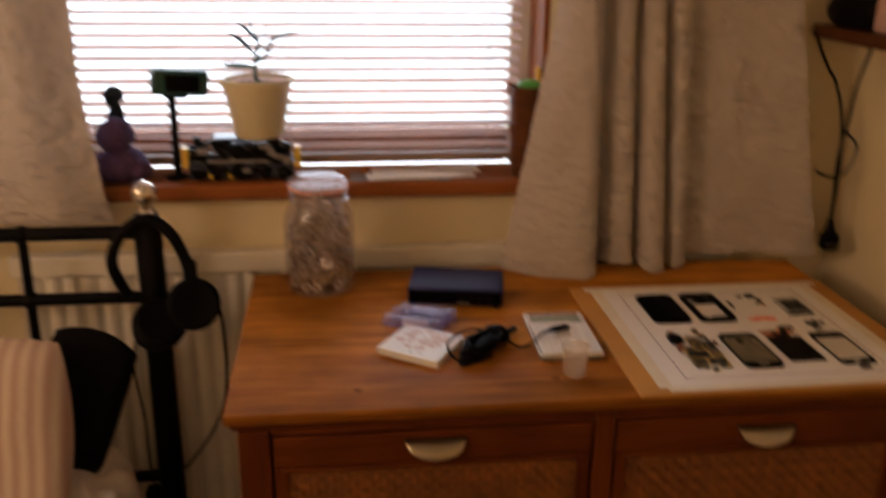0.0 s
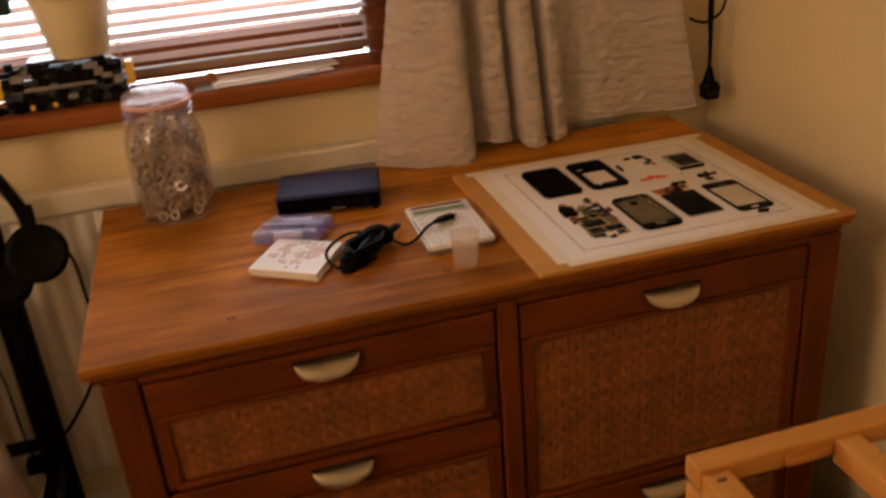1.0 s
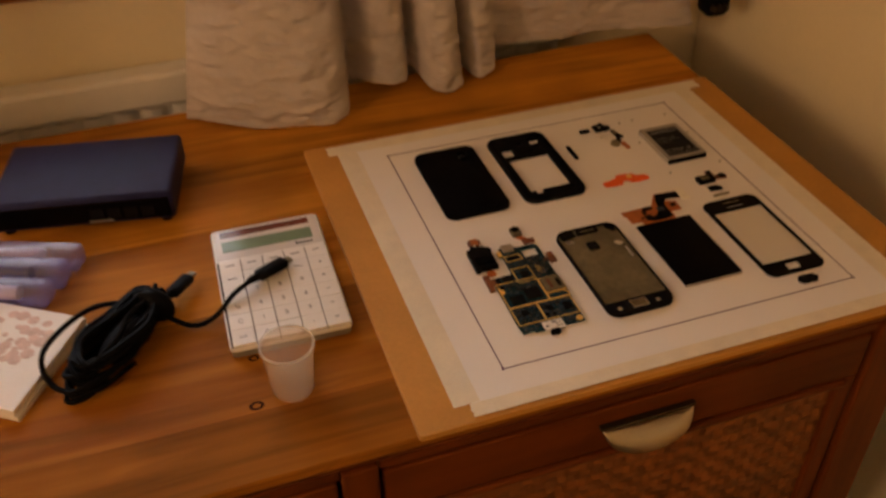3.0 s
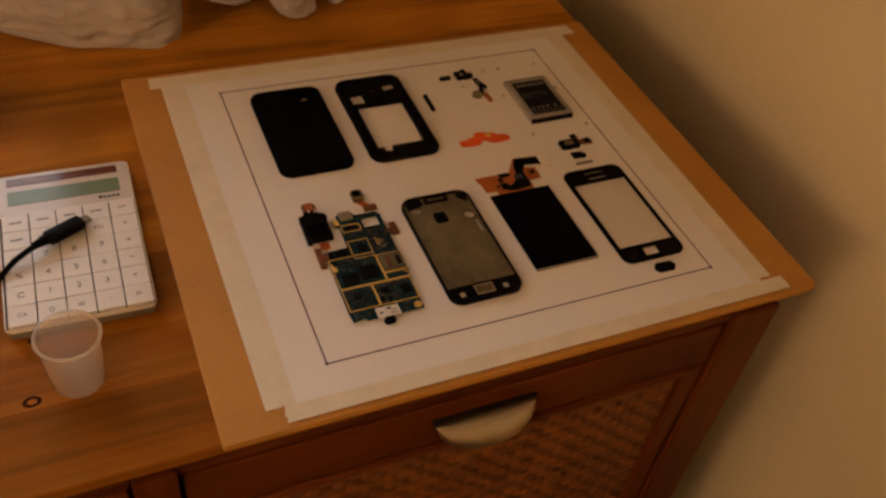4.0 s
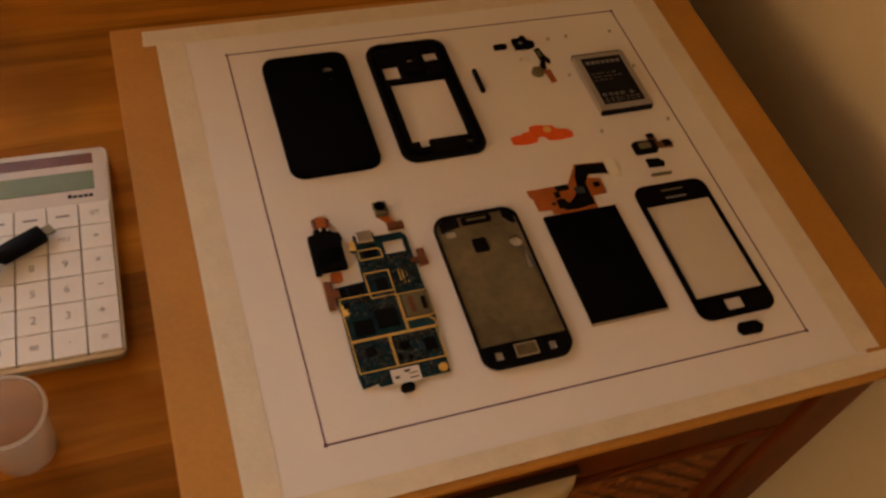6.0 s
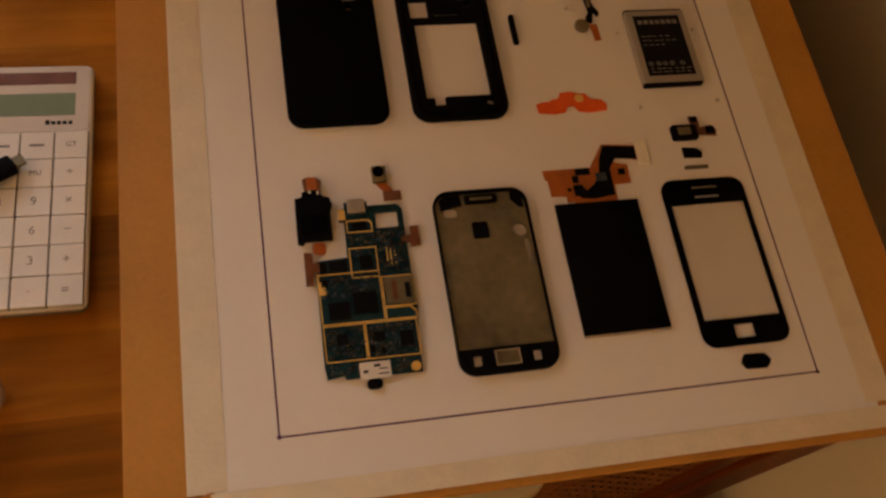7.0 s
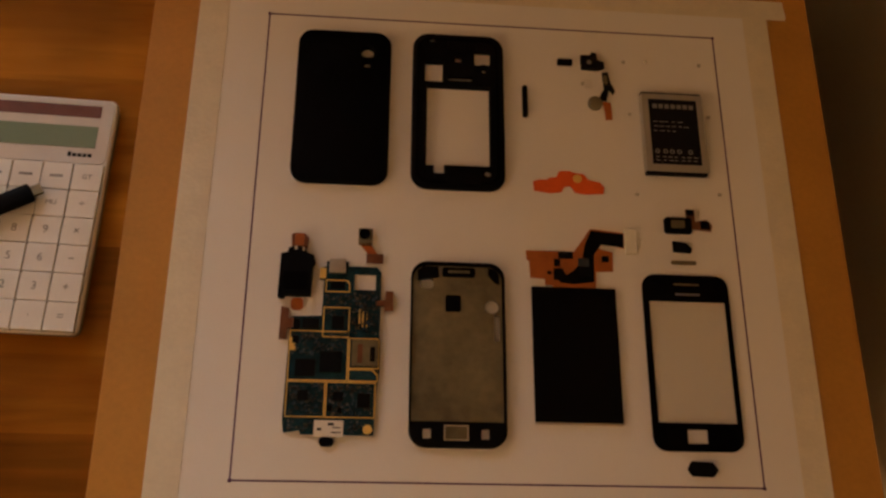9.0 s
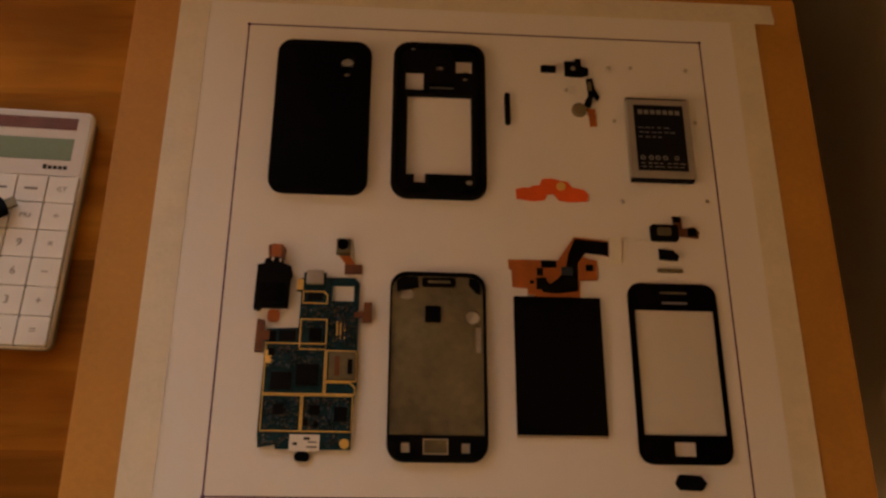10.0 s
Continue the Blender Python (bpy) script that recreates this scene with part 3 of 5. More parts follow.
part("panel", sheet(flutes, 340, 2, 0.003), M_WHITE, rad)
part("back_panel", box(-1.07, 0.29, 0.552, 0.562, 0.27, 0.784), M_WHITE, rad)
part("pipe", tube([(-0.66, 0.52, 0.085), (-0.66, 0.52, 0.22), (-0.655, 0.535, 0.29)], 0.008, 8, 5), M_WHITE, rad)

# ---- chest of drawers ----
chest = thing("chest_of_drawers", "honey pine chest of drawers with woven cane fronts", "chest of drawers")
TX0, TX1, TY0, TY1 = -0.636, 0.388, -0.037, 0.484
PX0, PX1, FY = -0.620, 0.378, -0.024  # carcase sides, drawer face
w = (TY1 - TY0 - 0.062) / 4
nose = [(TY0 + 0.062, TOP), (TY0 + 0.0016, TOP), (TY0, TOP - 0.0016), (TY0, TOP - 0.0075), (TY0 + 0.0035, TOP - 0.0105), (TY0 + 0.0085, TOP - 0.0195), (TY0 + 0.062, TOP - 0.020)]
bm = bmesh.new()
ends = [[bm.verts.new((x, y, z)) for y, z in nose] for x in (TX0, TX1)]
for a, b in zip(range(len(nose)), list(range(1, len(nose))) + [0]):
    bm.faces.new((ends[0][a], ends[0][b], ends[1][b], ends[1][a]))
bm.faces.new(ends[0])
bm.faces.new(ends[1])
part("top_lipping", bm, M_LIP, chest, "rounded front nosing of the top")
for k in range(4):
    y0 = TY0 + 0.062 + w * k
    part("top_plank", box(TX0 + 0.0004 * k, TX1, y0, y0 + w, TOP - 0.020, TOP - 0.00015 * (k % 2)), M_TOP, chest)
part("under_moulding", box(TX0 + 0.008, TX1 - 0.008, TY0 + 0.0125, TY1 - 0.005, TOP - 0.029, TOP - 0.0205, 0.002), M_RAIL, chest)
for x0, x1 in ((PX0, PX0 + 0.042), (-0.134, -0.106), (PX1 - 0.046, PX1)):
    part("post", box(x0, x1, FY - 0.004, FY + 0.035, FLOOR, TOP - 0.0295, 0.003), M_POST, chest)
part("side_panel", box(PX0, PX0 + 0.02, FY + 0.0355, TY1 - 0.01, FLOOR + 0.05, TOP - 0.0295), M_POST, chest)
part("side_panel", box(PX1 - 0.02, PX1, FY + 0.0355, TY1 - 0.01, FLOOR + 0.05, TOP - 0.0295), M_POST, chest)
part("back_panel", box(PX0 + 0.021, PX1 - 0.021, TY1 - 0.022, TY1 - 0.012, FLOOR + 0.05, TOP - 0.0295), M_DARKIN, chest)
# dark sheet behind the drawers, painting the shade in the gaps between them
part("carcase_shade_sheet", box(PX0 + 0.043, PX1 - 0.043, FY + 0.036, FY + 0.045, FLOOR + 0.05, TOP - 0.0295), M_DARKIN, chest)
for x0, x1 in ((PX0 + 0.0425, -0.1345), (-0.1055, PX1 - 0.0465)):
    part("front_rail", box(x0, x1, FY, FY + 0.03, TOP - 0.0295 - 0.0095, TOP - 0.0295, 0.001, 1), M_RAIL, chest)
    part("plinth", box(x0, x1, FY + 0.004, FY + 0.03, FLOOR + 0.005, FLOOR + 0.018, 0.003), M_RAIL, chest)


def cup_handle(parent, x, z):
    """A half-round cup pull: a bowed shell open below."""
    bm = bmesh.new()
    n, m, wide, deep, high = 22, 7, 0.042, 0.018, 0.021
    rows = []
    for j in range(m + 1):
        a = math.pi / 2 * j / m
        row = []
        for i in range(n + 1):
            t = math.pi * i / n
            f = max(0.10, math.sin(t)) ** 0.75
            row.append(bm.verts.new((-wide * math.cos(t) * (1 - 0.05 * j / m), -deep * f * math.sin(a), -high * f * (1 - math.cos(a)))))
        rows.append(row)
    for a, b in zip(rows, rows[1:]):
        for i in range(n):
            bm.faces.new((a[i], a[i + 1], b[i + 1], b[i]))
    bmesh.ops.solidify(bm, geom=bm.faces[:], thickness=0.0016)
    ob = part("cup_handle", bm, M_CUP, parent, "brushed nickel cup handle", True)
    ob.matrix_basis = pose(x, FY - 0.003, z)
    # added dark strip: the shadow line along the handle's upper edge, as colour
    rim = part("rim", box(-wide - 0.0005, wide + 0.0005, -0.0035, 0.0025, 0.0006, 0.0030, 0.0006, 1), M_SHADEPIN, parent, "dark strip painting the shadow line above the handle")
    rim.matrix_basis = pose(x, FY - 0.003, z)
    return ob


def weave(x0, x1, z0, z1, y, pitch=0.0105):
    """Flat cane strands passing over and under one another."""
    bm = bmesh.new()
    nx, nz = max(2, int((x1 - x0) / pitch)), max(2, int((z1 - z0) / pitch))
    px, pz, hw = (x1 - x0) / nx, (z1 - z0) / nz, pitch * 0.485
    rnd = random.Random(7)

    def strand(points, across):
        prev = None
        for p in points:
            a, b = bm.verts.new(p - across), bm.verts.new(p + across)
            if prev:
                bm.faces.new((prev[0], prev[1], b, a))
            prev = (a, b)

    for i in range(nx):
        x = x0 + px * (i + 0.5) + rnd.uniform(-0.0007, 0.0007)
        strand([Vector((x, y - 0.0011 * (1 if (i + j) % 2 else -1), z0 + pz * (j + 0.5))) for j in range(-1, nz + 1)], Vector((hw * rnd.uniform(0.75, 1.0), 0, 0)))
    for j in range(nz):
        z = z0 + pz * (j + 0.5) + rnd.uniform(-0.0007, 0.0007)
        strand([Vector((x0 + px * (i + 0.5), y + 0.0011 * (1 if (i + j) % 2 else -1), z)) for i in range(-1, nx + 1)], Vector((0, 0, hw * rnd.choice((0.62, 0.85, 0.9, 1.0, 1.0)))))
    return bm


def drawer(x0, x1, z0, z1, rail):
    """A drawer front: a plain rail above, a moulded frame round a cane panel below."""
    d = new("drawer")
    d.parent = chest
    zr = z1 - rail
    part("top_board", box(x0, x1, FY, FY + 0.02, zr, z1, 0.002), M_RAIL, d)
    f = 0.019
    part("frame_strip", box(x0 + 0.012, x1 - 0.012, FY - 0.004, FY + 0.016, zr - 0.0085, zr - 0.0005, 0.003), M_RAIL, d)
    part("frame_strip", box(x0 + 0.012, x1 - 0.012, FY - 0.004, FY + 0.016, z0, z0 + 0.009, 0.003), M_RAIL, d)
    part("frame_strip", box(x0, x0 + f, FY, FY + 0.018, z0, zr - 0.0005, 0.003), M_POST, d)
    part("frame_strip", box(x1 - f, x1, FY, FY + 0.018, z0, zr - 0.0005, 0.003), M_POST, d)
    tagged(part("cane_panel", weave(x0 + f, x1 - f, z0 + 0.009, zr - 0.0085, FY + 0.006), M_CANE, d, "woven cane panel"), kind="stuff")
    part("cane_backing", box(x0 + f, x1 - f, FY + 0.010, FY + 0.014, z0 + 0.009, zr - 0.009), M_CANEB, d)
    right = x0 > -0.11
    cup_handle(d, (x0 + x1) / 2 + (0.0025 if right else -0.001), z1 - (0.019 if right else 0.013))


LZ = 0.757
for k in range(4):
    drawer(PX0 + 0.0450, -0.1370, LZ - 0.165 * (k + 1) + 0.007, LZ - 0.165 * k, 0.046)
for k in range(2):
    drawer(-0.1030, PX1 - 0.0490, LZ - 0.33 * (k + 1) + 0.007, LZ - 0.33 * k, 0.049)

# ---- pine frame standing in front of the chest ----
FT = 0.74
stool = thing("pine_frame", "bare pine stool frame without its seat", "stool frame", (-0.048, -0.346, 0))
part("long_rail", box(0, 0.46, -0.028, 0, FT - 0.024, FT, 0.0025), M_PINEX, stool)
part("long_rail", box(0, 0.46, -0.40, -0.372, FT - 0.024, FT, 0.0025), M_PINEX, stool)
for x in (0.0, 0.150, 0.40):
    part("cross_rail", box(x + 0.002, x + 0.031, -0.3715, -0.0285, FT - 0.032, FT - 0.004, 0.0018), M_PINEY, stool)
# dark block on the rail; the slot's inner shade is only its colour
part("dowel_slot", box(0.011, 0.021, -0.044, -0.040, FT - 0.0045, FT - 0.0037), M_DARKIN, stool)
for x in (0.001, 0.429):
    for y in (-0.035, -0.399):
        part("leg", box(x, x + 0.03, y, y + 0.034, FLOOR, FT - 0.0325, 0.0025), M_PINEZ, stool)
part("corner_strip", box(0.095, 0.1435, -0.0365, -0.0285, FT - 0.016, FT - 0.008, 0.001), M_PINEX, stool)
bag = bmesh.new()
ball((0, 0, 0.12), 0.12, (1.0, 0.9, 1.0), 3, bag, 0.35, 14)
for v in bag.verts:
    v.co.z = max(0.0, v.co.z)
solo("black_bag", bag, M_BLKCLOTH, "slumped black cloth bag on the floor", "bag", (0.36, -0.12, FLOOR), smooth=True)

# ---- board, paper, tape ----
solo("hardboard_sheet", plate(rounded(-0.078, 0.386, -0.041, 0.352, 0.002, 2), TOP + 0.0003, 0.8054, bevel=0.0006), M_MDF, "brown hardboard sheet lying on the chest", "board")
paper = thing("paper_sheet", "white paper sheet with a ruled violet square", "paper")
part("sheet", box(-0.034, 0.343, -0.026, 0.336, 0.8056, 0.8059), M_PAPER, paper)
lw = 0.0005
for b in ((0, 0.312, -lw, lw), (0, 0.312, 0.312 - lw, 0.312 + lw), (-lw, lw, 0, 0.312), (0.312 - lw, 0.312 + lw, 0, 0.312)):
    part("ruled_line", box(*b, 0.8059, 0.80602), M_INK, paper, "violet ink line")
for x, y in ((0, 0), (0.312, 0), (0, 0.312), (0.312, 0.312)):
    part("corner_dot", lathe([(0, 0), (0.0013, 0), (0.0013, 0.00016), (0, 0.00016)], 10, (x, y, 0.8059)), M_INK, paper)


def tape(x0, x1, y0, y1, along, z):
    """A strip of masking tape with torn ends."""
    rnd = random.Random(int((x0 + y1) * 1e4))
    pts, n = [], 7
    if along == "x":
        pts = [(x0, y0), (x1, y0)] + [(x1 + rnd.uniform(-0.0008, 0.0008), y0 + (y1 - y0) * k / n) for k in range(1, n)] + [(x1, y1), (x0, y1)] + [(x0 + rnd.uniform(-0.0008, 0.0008), y1 + (y0 - y1) * k / n) for k in range(1, n)]
    else:
        pts = [(x1, y0), (x1, y1)] + [(x1 + (x0 - x1) * k / n, y1 + rnd.uniform(-0.0008, 0.0008)) for k in range(1, n)] + [(x0, y1), (x0, y0)] + [(x0 + (x1 - x0) * k / n, y0 + rnd.uniform(-0.0008, 0.0008)) for k in range(1, n)]
    solo("masking_tape", plate(pts, z, z + 0.00018), M_TAPE, "strip of cream masking tape holding the paper", "tape", group="tape round the paper")


tape(-0.0475, -0.0275, -0.024, 0.338, "y", 0.80605)
tape(0.336, 0.354, -0.022, 0.338, "y", 0.80605)
tape(-0.036, 0.362, -0.037, -0.0245, "x", 0.80628)
tape(-0.056, 0.368, 0.330, 0.346, "x", 0.80628)

# ---- the pieces of the dismantled telephone ----
G_PH = "pieces of the dismantled telephone"
P = PAPER


def piece(name, label, category="phone part"):
    return thing(name, label, category, group=G_PH)


def circle(x, y, r, n=20):
    return [(x + r * math.cos(2 * math.pi * k / n), y + r * math.sin(2 * math.pi * k / n)) for k in range(n)]


# back cover
th = piece("back_cover", "matte black plastic phone back cover")
part("shell", plate(rounded(0.0213, 0.0838, 0.1855, 0.2988, 0.010), P, P + 0.0050, [circle(0.0677, 0.2822, 0.0046), circle(0.0678, 0.2733, 0.0022, 14)], 0.0024), M_MATTEB, th, smooth=True)

part("lens_bezel", plate(circle(0.0677, 0.2822, 0.0054), P + 0.0050, P + 0.0053, [circle(0.0677, 0.2822, 0.0047)]), M_BLACK, th)

# middle housing
th = piece("middle_housing", "black plastic phone housing with a battery opening")
win_loop = [(0.1085, 0.2595), (0.1085, 0.2010), (0.1135, 0.2010), (0.1135, 0.1955), (0.1205, 0.1955), (0.1205, 0.2015), (0.1505, 0.2015), (0.1505, 0.2595)]
part("frame", plate(rounded(0.0985, 0.1605, 0.1845, 0.3008, 0.011), P, P + 0.0042,
     [win_loop, rect(0.107, 0.119, 0.2635, 0.278), rect(0.1405, 0.1515, 0.2775, 0.288), rect(0.1275, 0.132, 0.2793, 0.2835), rect(0.1230, 0.1390, 0.2650, 0.2676), circle(0.1117, 0.2962, 0.0018, 10), circle(0.149, 0.1965, 0.0022, 12), circle(0.147, 0.2735, 0.0017, 8)], 0.0020), M_BLACK, th, smooth=True)
part("inner_lip", plate(rounded(0.1015, 0.1565, 0.1875, 0.2965, 0.009), P + 0.0043, P + 0.0050,
     [rounded(0.1030, 0.1550, 0.1890, 0.2950, 0.008)]), M_GLOSSB, th)
part("antenna_block", box(0.122, 0.137, 0.2865, 0.2945, P + 0.0043, P + 0.0055, 0.0006), M_BLACK, th)
part("speaker_block", box(0.122, 0.144, 0.187, 0.197, P + 0.0043, P + 0.0053, 0.0006), M_BLACK, th)
part("gilt_contact", box(0.1285, 0.131, 0.2805, 0.2825, P, P + 0.0012), M_ROSE, th)

solo("side_key", plate(rounded(0.1732, 0.1768, 0.2405, 0.2645, 0.0015, 3), P, P + 0.0024, bevel=0.0006), M_BLACK, "slim black volume key", "phone part", group=G_PH)
solo("small_key", plate(rounded(0.1985, 0.2090, 0.2825, 0.2872, 0.001, 3), P, P + 0.0022, bevel=0.0005), M_BLACK, "small black plastic key", "phone part", group=G_PH)

# camera ring and small brackets
th = piece("lens_bracket", "black lens bracket with a small window")
part("bracket", plate([(0.2150, 0.2800), (0.2150, 0.2905), (0.2215, 0.2905), (0.2225, 0.2930), (0.2260, 0.2925), (0.2265, 0.2870), (0.2310, 0.2855), (0.2310, 0.2810), (0.2265, 0.2795)], P, P + 0.003, [circle(0.2205, 0.2850, 0.0018, 12)], 0.0004), M_BLACK, th)
part("lens", lathe([(0, 0.002), (0.0017, 0.002), (0.0017, 0.0026), (0, 0.0028)], 12, (0.2205, 0.2850, P)), M_METAL, th)
solo("pale_gasket", plate(rounded(0.2165, 0.2225, 0.2655, 0.2725, 0.0015, 3), P, P + 0.0006), M_WLABEL, "tiny pale plastic gasket", "phone part", group=G_PH)
solo("small_screw", lathe([(0, 0), (0.0012, 0), (0.0012, 0.001), (0.0007, 0.0016), (0, 0.0016)], 10, (0.2155, 0.2690, P)), M_METAL, "tiny steel screw on the paper", "screw", group="loose screws")
th = piece("side_flex", "black side key flex with a copper tail")
part("flex", plate([(0.2295, 0.2780), (0.2335, 0.2785), (0.2350, 0.2700), (0.2380, 0.2640), (0.2365, 0.2610), (0.2338, 0.2655), (0.2315, 0.2560), (0.2265, 0.2570), (0.2285, 0.2620), (0.2305, 0.2650)], P, P + 0.0014), M_BLACK, th)
part("key_dome", box(0.2302, 0.2328, 0.2685, 0.2755, P + 0.0014, P + 0.0022, 0.0003), M_PLATE, th)
th = piece("vibration_motor", "round vibration motor with a copper tail")
part("motor_can", lathe([(0, 0.0028), (0.0044, 0.0028), (0.0050, 0.0022), (0.0050, 0), (0, 0)], 24, (0.2235, 0.2535, P)), M_PLATE, th, smooth=True)
part("tail", plate([(0.2285, 0.2555), (0.2345, 0.2550), (0.2350, 0.2420), (0.2305, 0.2415), (0.2300, 0.2490)], P, P + 0.0005), M_COPPER, th)

for x, y in ((0.2460, 0.2880), (0.2620, 0.2880), (0.3000, 0.2885), (0.2460, 0.2470), (0.3020, 0.2455), (0.2480, 0.1880), (0.3030, 0.1880)):
    a = random.uniform(0, 6.28)
    bm = lathe([(0, 0.0022), (0.0009, 0.0022), (0.0014, 0.0016), (0.0014, 0.0010), (0.0007, 0.0009), (0.0006, 0), (0, 0)], 10, (0, 0, 0))
    bm.transform(Matrix.Translation((x, y, P + 0.0011)) @ pose(0, 0, 0, 0, 80, math.degrees(a)))
    solo("screw", bm, M_METAL, "tiny steel screw on the paper", "screw", group="loose screws")

# red-orange adhesive strip: three overlapping lobes
th = piece("adhesive_strip", "bright red-orange adhesive film strip", "adhesive film")
part("film", plate([(0.1795, 0.1870), (0.1790, 0.1935), (0.1835, 0.1950), (0.1880, 0.1950), (0.1900, 0.1965), (0.1945, 0.1970), (0.1965, 0.2015), (0.2030, 0.2020), (0.2080, 0.2005), (0.2130, 0.2000),
                    (0.2160, 0.1960), (0.2235, 0.1945), (0.2265, 0.1910), (0.2255, 0.1865), (0.2140, 0.1855), (0.2070, 0.1865), (0.2035, 0.1910), (0.1995, 0.1905), (0.1975, 0.1865), (0.1900, 0.1855)], P, P + 0.0005), M_ORANGE, th)
part("contact", lathe([(0, 0), (0.0030, 0), (0.0030, 0.0004), (0, 0.0005)], 16, (0.2085, 0.1965, P + 0.0005)), M_GOLD, th)

# battery
th = piece("phone_battery", "flat silver phone battery with a dark label", "battery")
part("cell", plate(rounded(0.2545, 0.2975, 0.2025, 0.2615, 0.0012, 3), P, P + 0.0048, bevel=0.0006), M_BATL, th)
part("end_cap", box(0.2546, 0.2964, 0.2606, 0.2627, P, P + 0.0046, 0.0005), M_BLACK, th)
part("end_cap", box(0.2546, 0.2964, 0.2012, 0.2033, P, P + 0.0046, 0.0005), M_BLACK, th)
part("label", box(0.2593, 0.2928, 0.2080, 0.2570, P + 0.0048, P + 0.0049), M_BATD, th, "dark printed label")
for k in range(7):
    x = 0.2620 + k * 0.0042
    part("print_bar", box(x, x + 0.0031, 0.2500, 0.2533, P + 0.0049, P + 0.00498), M_PRINT, th, "pale print")
for y, n, h in ((0.2395, 5, 0.0007), (0.2360, 6, 0.0007), (0.2325, 4, 0.0007), (0.2130, 7, 0.0008), (0.2105, 7, 0.0007)):
    for k in range(n):
        x = 0.2615 + k * 0.0042 + random.uniform(0, 0.0008)
        part("print_bar", box(x, x + random.uniform(0.002, 0.0036), y, y + h, P + 0.0049, P + 0.00496), M_KEYINK, th)
for x in (0.2630, 0.2685, 0.2730, 0.2780, 0.2855):
    part("print_mark", plate(circle(x, 0.2175, 0.0017, 12), P + 0.0049, P + 0.00497, [circle(x, 0.2175, 0.0009, 8)]), M_PRINT, th)

# earpiece group
th = piece("earpiece_module", "earpiece speaker on a small brown flex")
part("earpiece", plate(rounded(0.2645, 0.2825, 0.1600, 0.1710, 0.002, 3), P, P + 0.0028, bevel=0.0006), M_BLACK, th)
part("grille", plate(rounded(0.2685, 0.2775, 0.1632, 0.1688, 0.001, 3), P + 0.0028, P + 0.0031), M_PLATE, th)
part("flex_tab", plate([(0.2825, 0.1640), (0.2955, 0.1625), (0.2965, 0.1670), (0.2930, 0.1705), (0.2855, 0.1690), (0.2855, 0.1770), (0.2795, 0.1775), (0.2800, 0.1705)], P, P + 0.0012), M_COPPERD, th)
part("sensor", box(0.2885, 0.2945, 0.1635, 0.1690, P + 0.0012, P + 0.0026, 0.0004), M_BLACK, th)
part("connector", box(0.2800, 0.2845, 0.1730, 0.1770, P + 0.0012, P + 0.0022, 0.0003), M_CHIP, th)
solo("rubber_gasket", plate([(0.2690, 0.1475), (0.2690, 0.1545), (0.2780, 0.1535), (0.2815, 0.1500), (0.2805, 0.1468)], P, P + 0.0018), M_BLACK, "small black rubber gasket", "phone part", group=G_PH)
solo("mesh_strip", plate(rounded(0.2670, 0.2835, 0.1390, 0.1415, 0.0011, 3), P, P + 0.0008), M_PLATE, "tiny grey metal mesh strip", "phone part", group=G_PH)

# touch glass
th = piece("touch_glass", "phone touch glass with a black border", "phone glass")
part("border", plate(rounded(0.2465, 0.3025, 0.0205, 0.1315, 0.0085), P, P + 0.0014, [rect(0.2505, 0.2995, 0.0375, 0.1140), rect(0.2678, 0.2802, 0.0252, 0.0335)], 0.0003), M_GLOSSB, th, "glossy black border")
part("clear_window", box(0.2506, 0.2994, 0.0376, 0.1139, P + 0.0002, P + 0.0009), film("touch_window_glass", (0.985, 0.98, 0.96), 0.08), th, "clear glass window")
part("speaker_slot", box(0.2670, 0.2835, 0.1245, 0.1257, P + 0.0014, P + 0.0016), M_PLATE, th)
part("logo_bar", box(0.2675, 0.2835, 0.1178, 0.1192, P + 0.0014, P + 0.00148), M_KEYINK, th)

# display panel with its flex
th = piece("display_panel", "black display panel with an orange flex", "display")
part("panel", box(0.1755, 0.2290, 0.0362, 0.1205, P, P + 0.0022, 0.0004), M_GLOSSB, th)
part("metal_edge", box(0.1757, 0.2288, 0.0350, 0.0361, P, P + 0.0014), M_METAL, th)
fx = part("flex", plate([(0.1728, 0.1448), (0.1732, 0.1385), (0.1748, 0.1380), (0.1752, 0.1268), (0.1845, 0.1262), (0.1848, 0.1222), (0.1890, 0.1220), (0.1890, 0.1206), (0.2170, 0.1206), (0.2175, 0.1320), (0.2285, 0.1325), (0.2290, 0.1455), (0.2225, 0.1470), (0.2200, 0.1480),
                         (0.2230, 0.1520), (0.2365, 0.1485), (0.2370, 0.1590), (0.2150, 0.1610), (0.2040, 0.1450)], P + 0.0003, P + 0.0008), M_COPPER, th, "orange printed flex")
part("dark_cover", plate([(0.2155, 0.1598), (0.2365, 0.1580), (0.2362, 0.1490), (0.2215, 0.1505), (0.2165, 0.1430), (0.2160, 0.1250), (0.2030, 0.1230), (0.1940, 0.1240), (0.1900, 0.1330), (0.1950, 0.1335), (0.1985, 0.1290), (0.2040, 0.1330), (0.2090, 0.1400), (0.2110, 0.1500)], P + 0.0008, P + 0.0012), M_BLACK, th)
part("chip", box(0.2060, 0.2130, 0.1350, 0.1405, P + 0.0012, P + 0.0020, 0.0003), M_CHIPB, th)
part("chip", box(0.2215, 0.2260, 0.1385, 0.1425, P + 0.0008, P + 0.0018, 0.0003), M_CHIP, th)
part("chip", box(0.1935, 0.2030, 0.1400, 0.1447, P + 0.0008, P + 0.0016, 0.0003), M_CHIP, th)
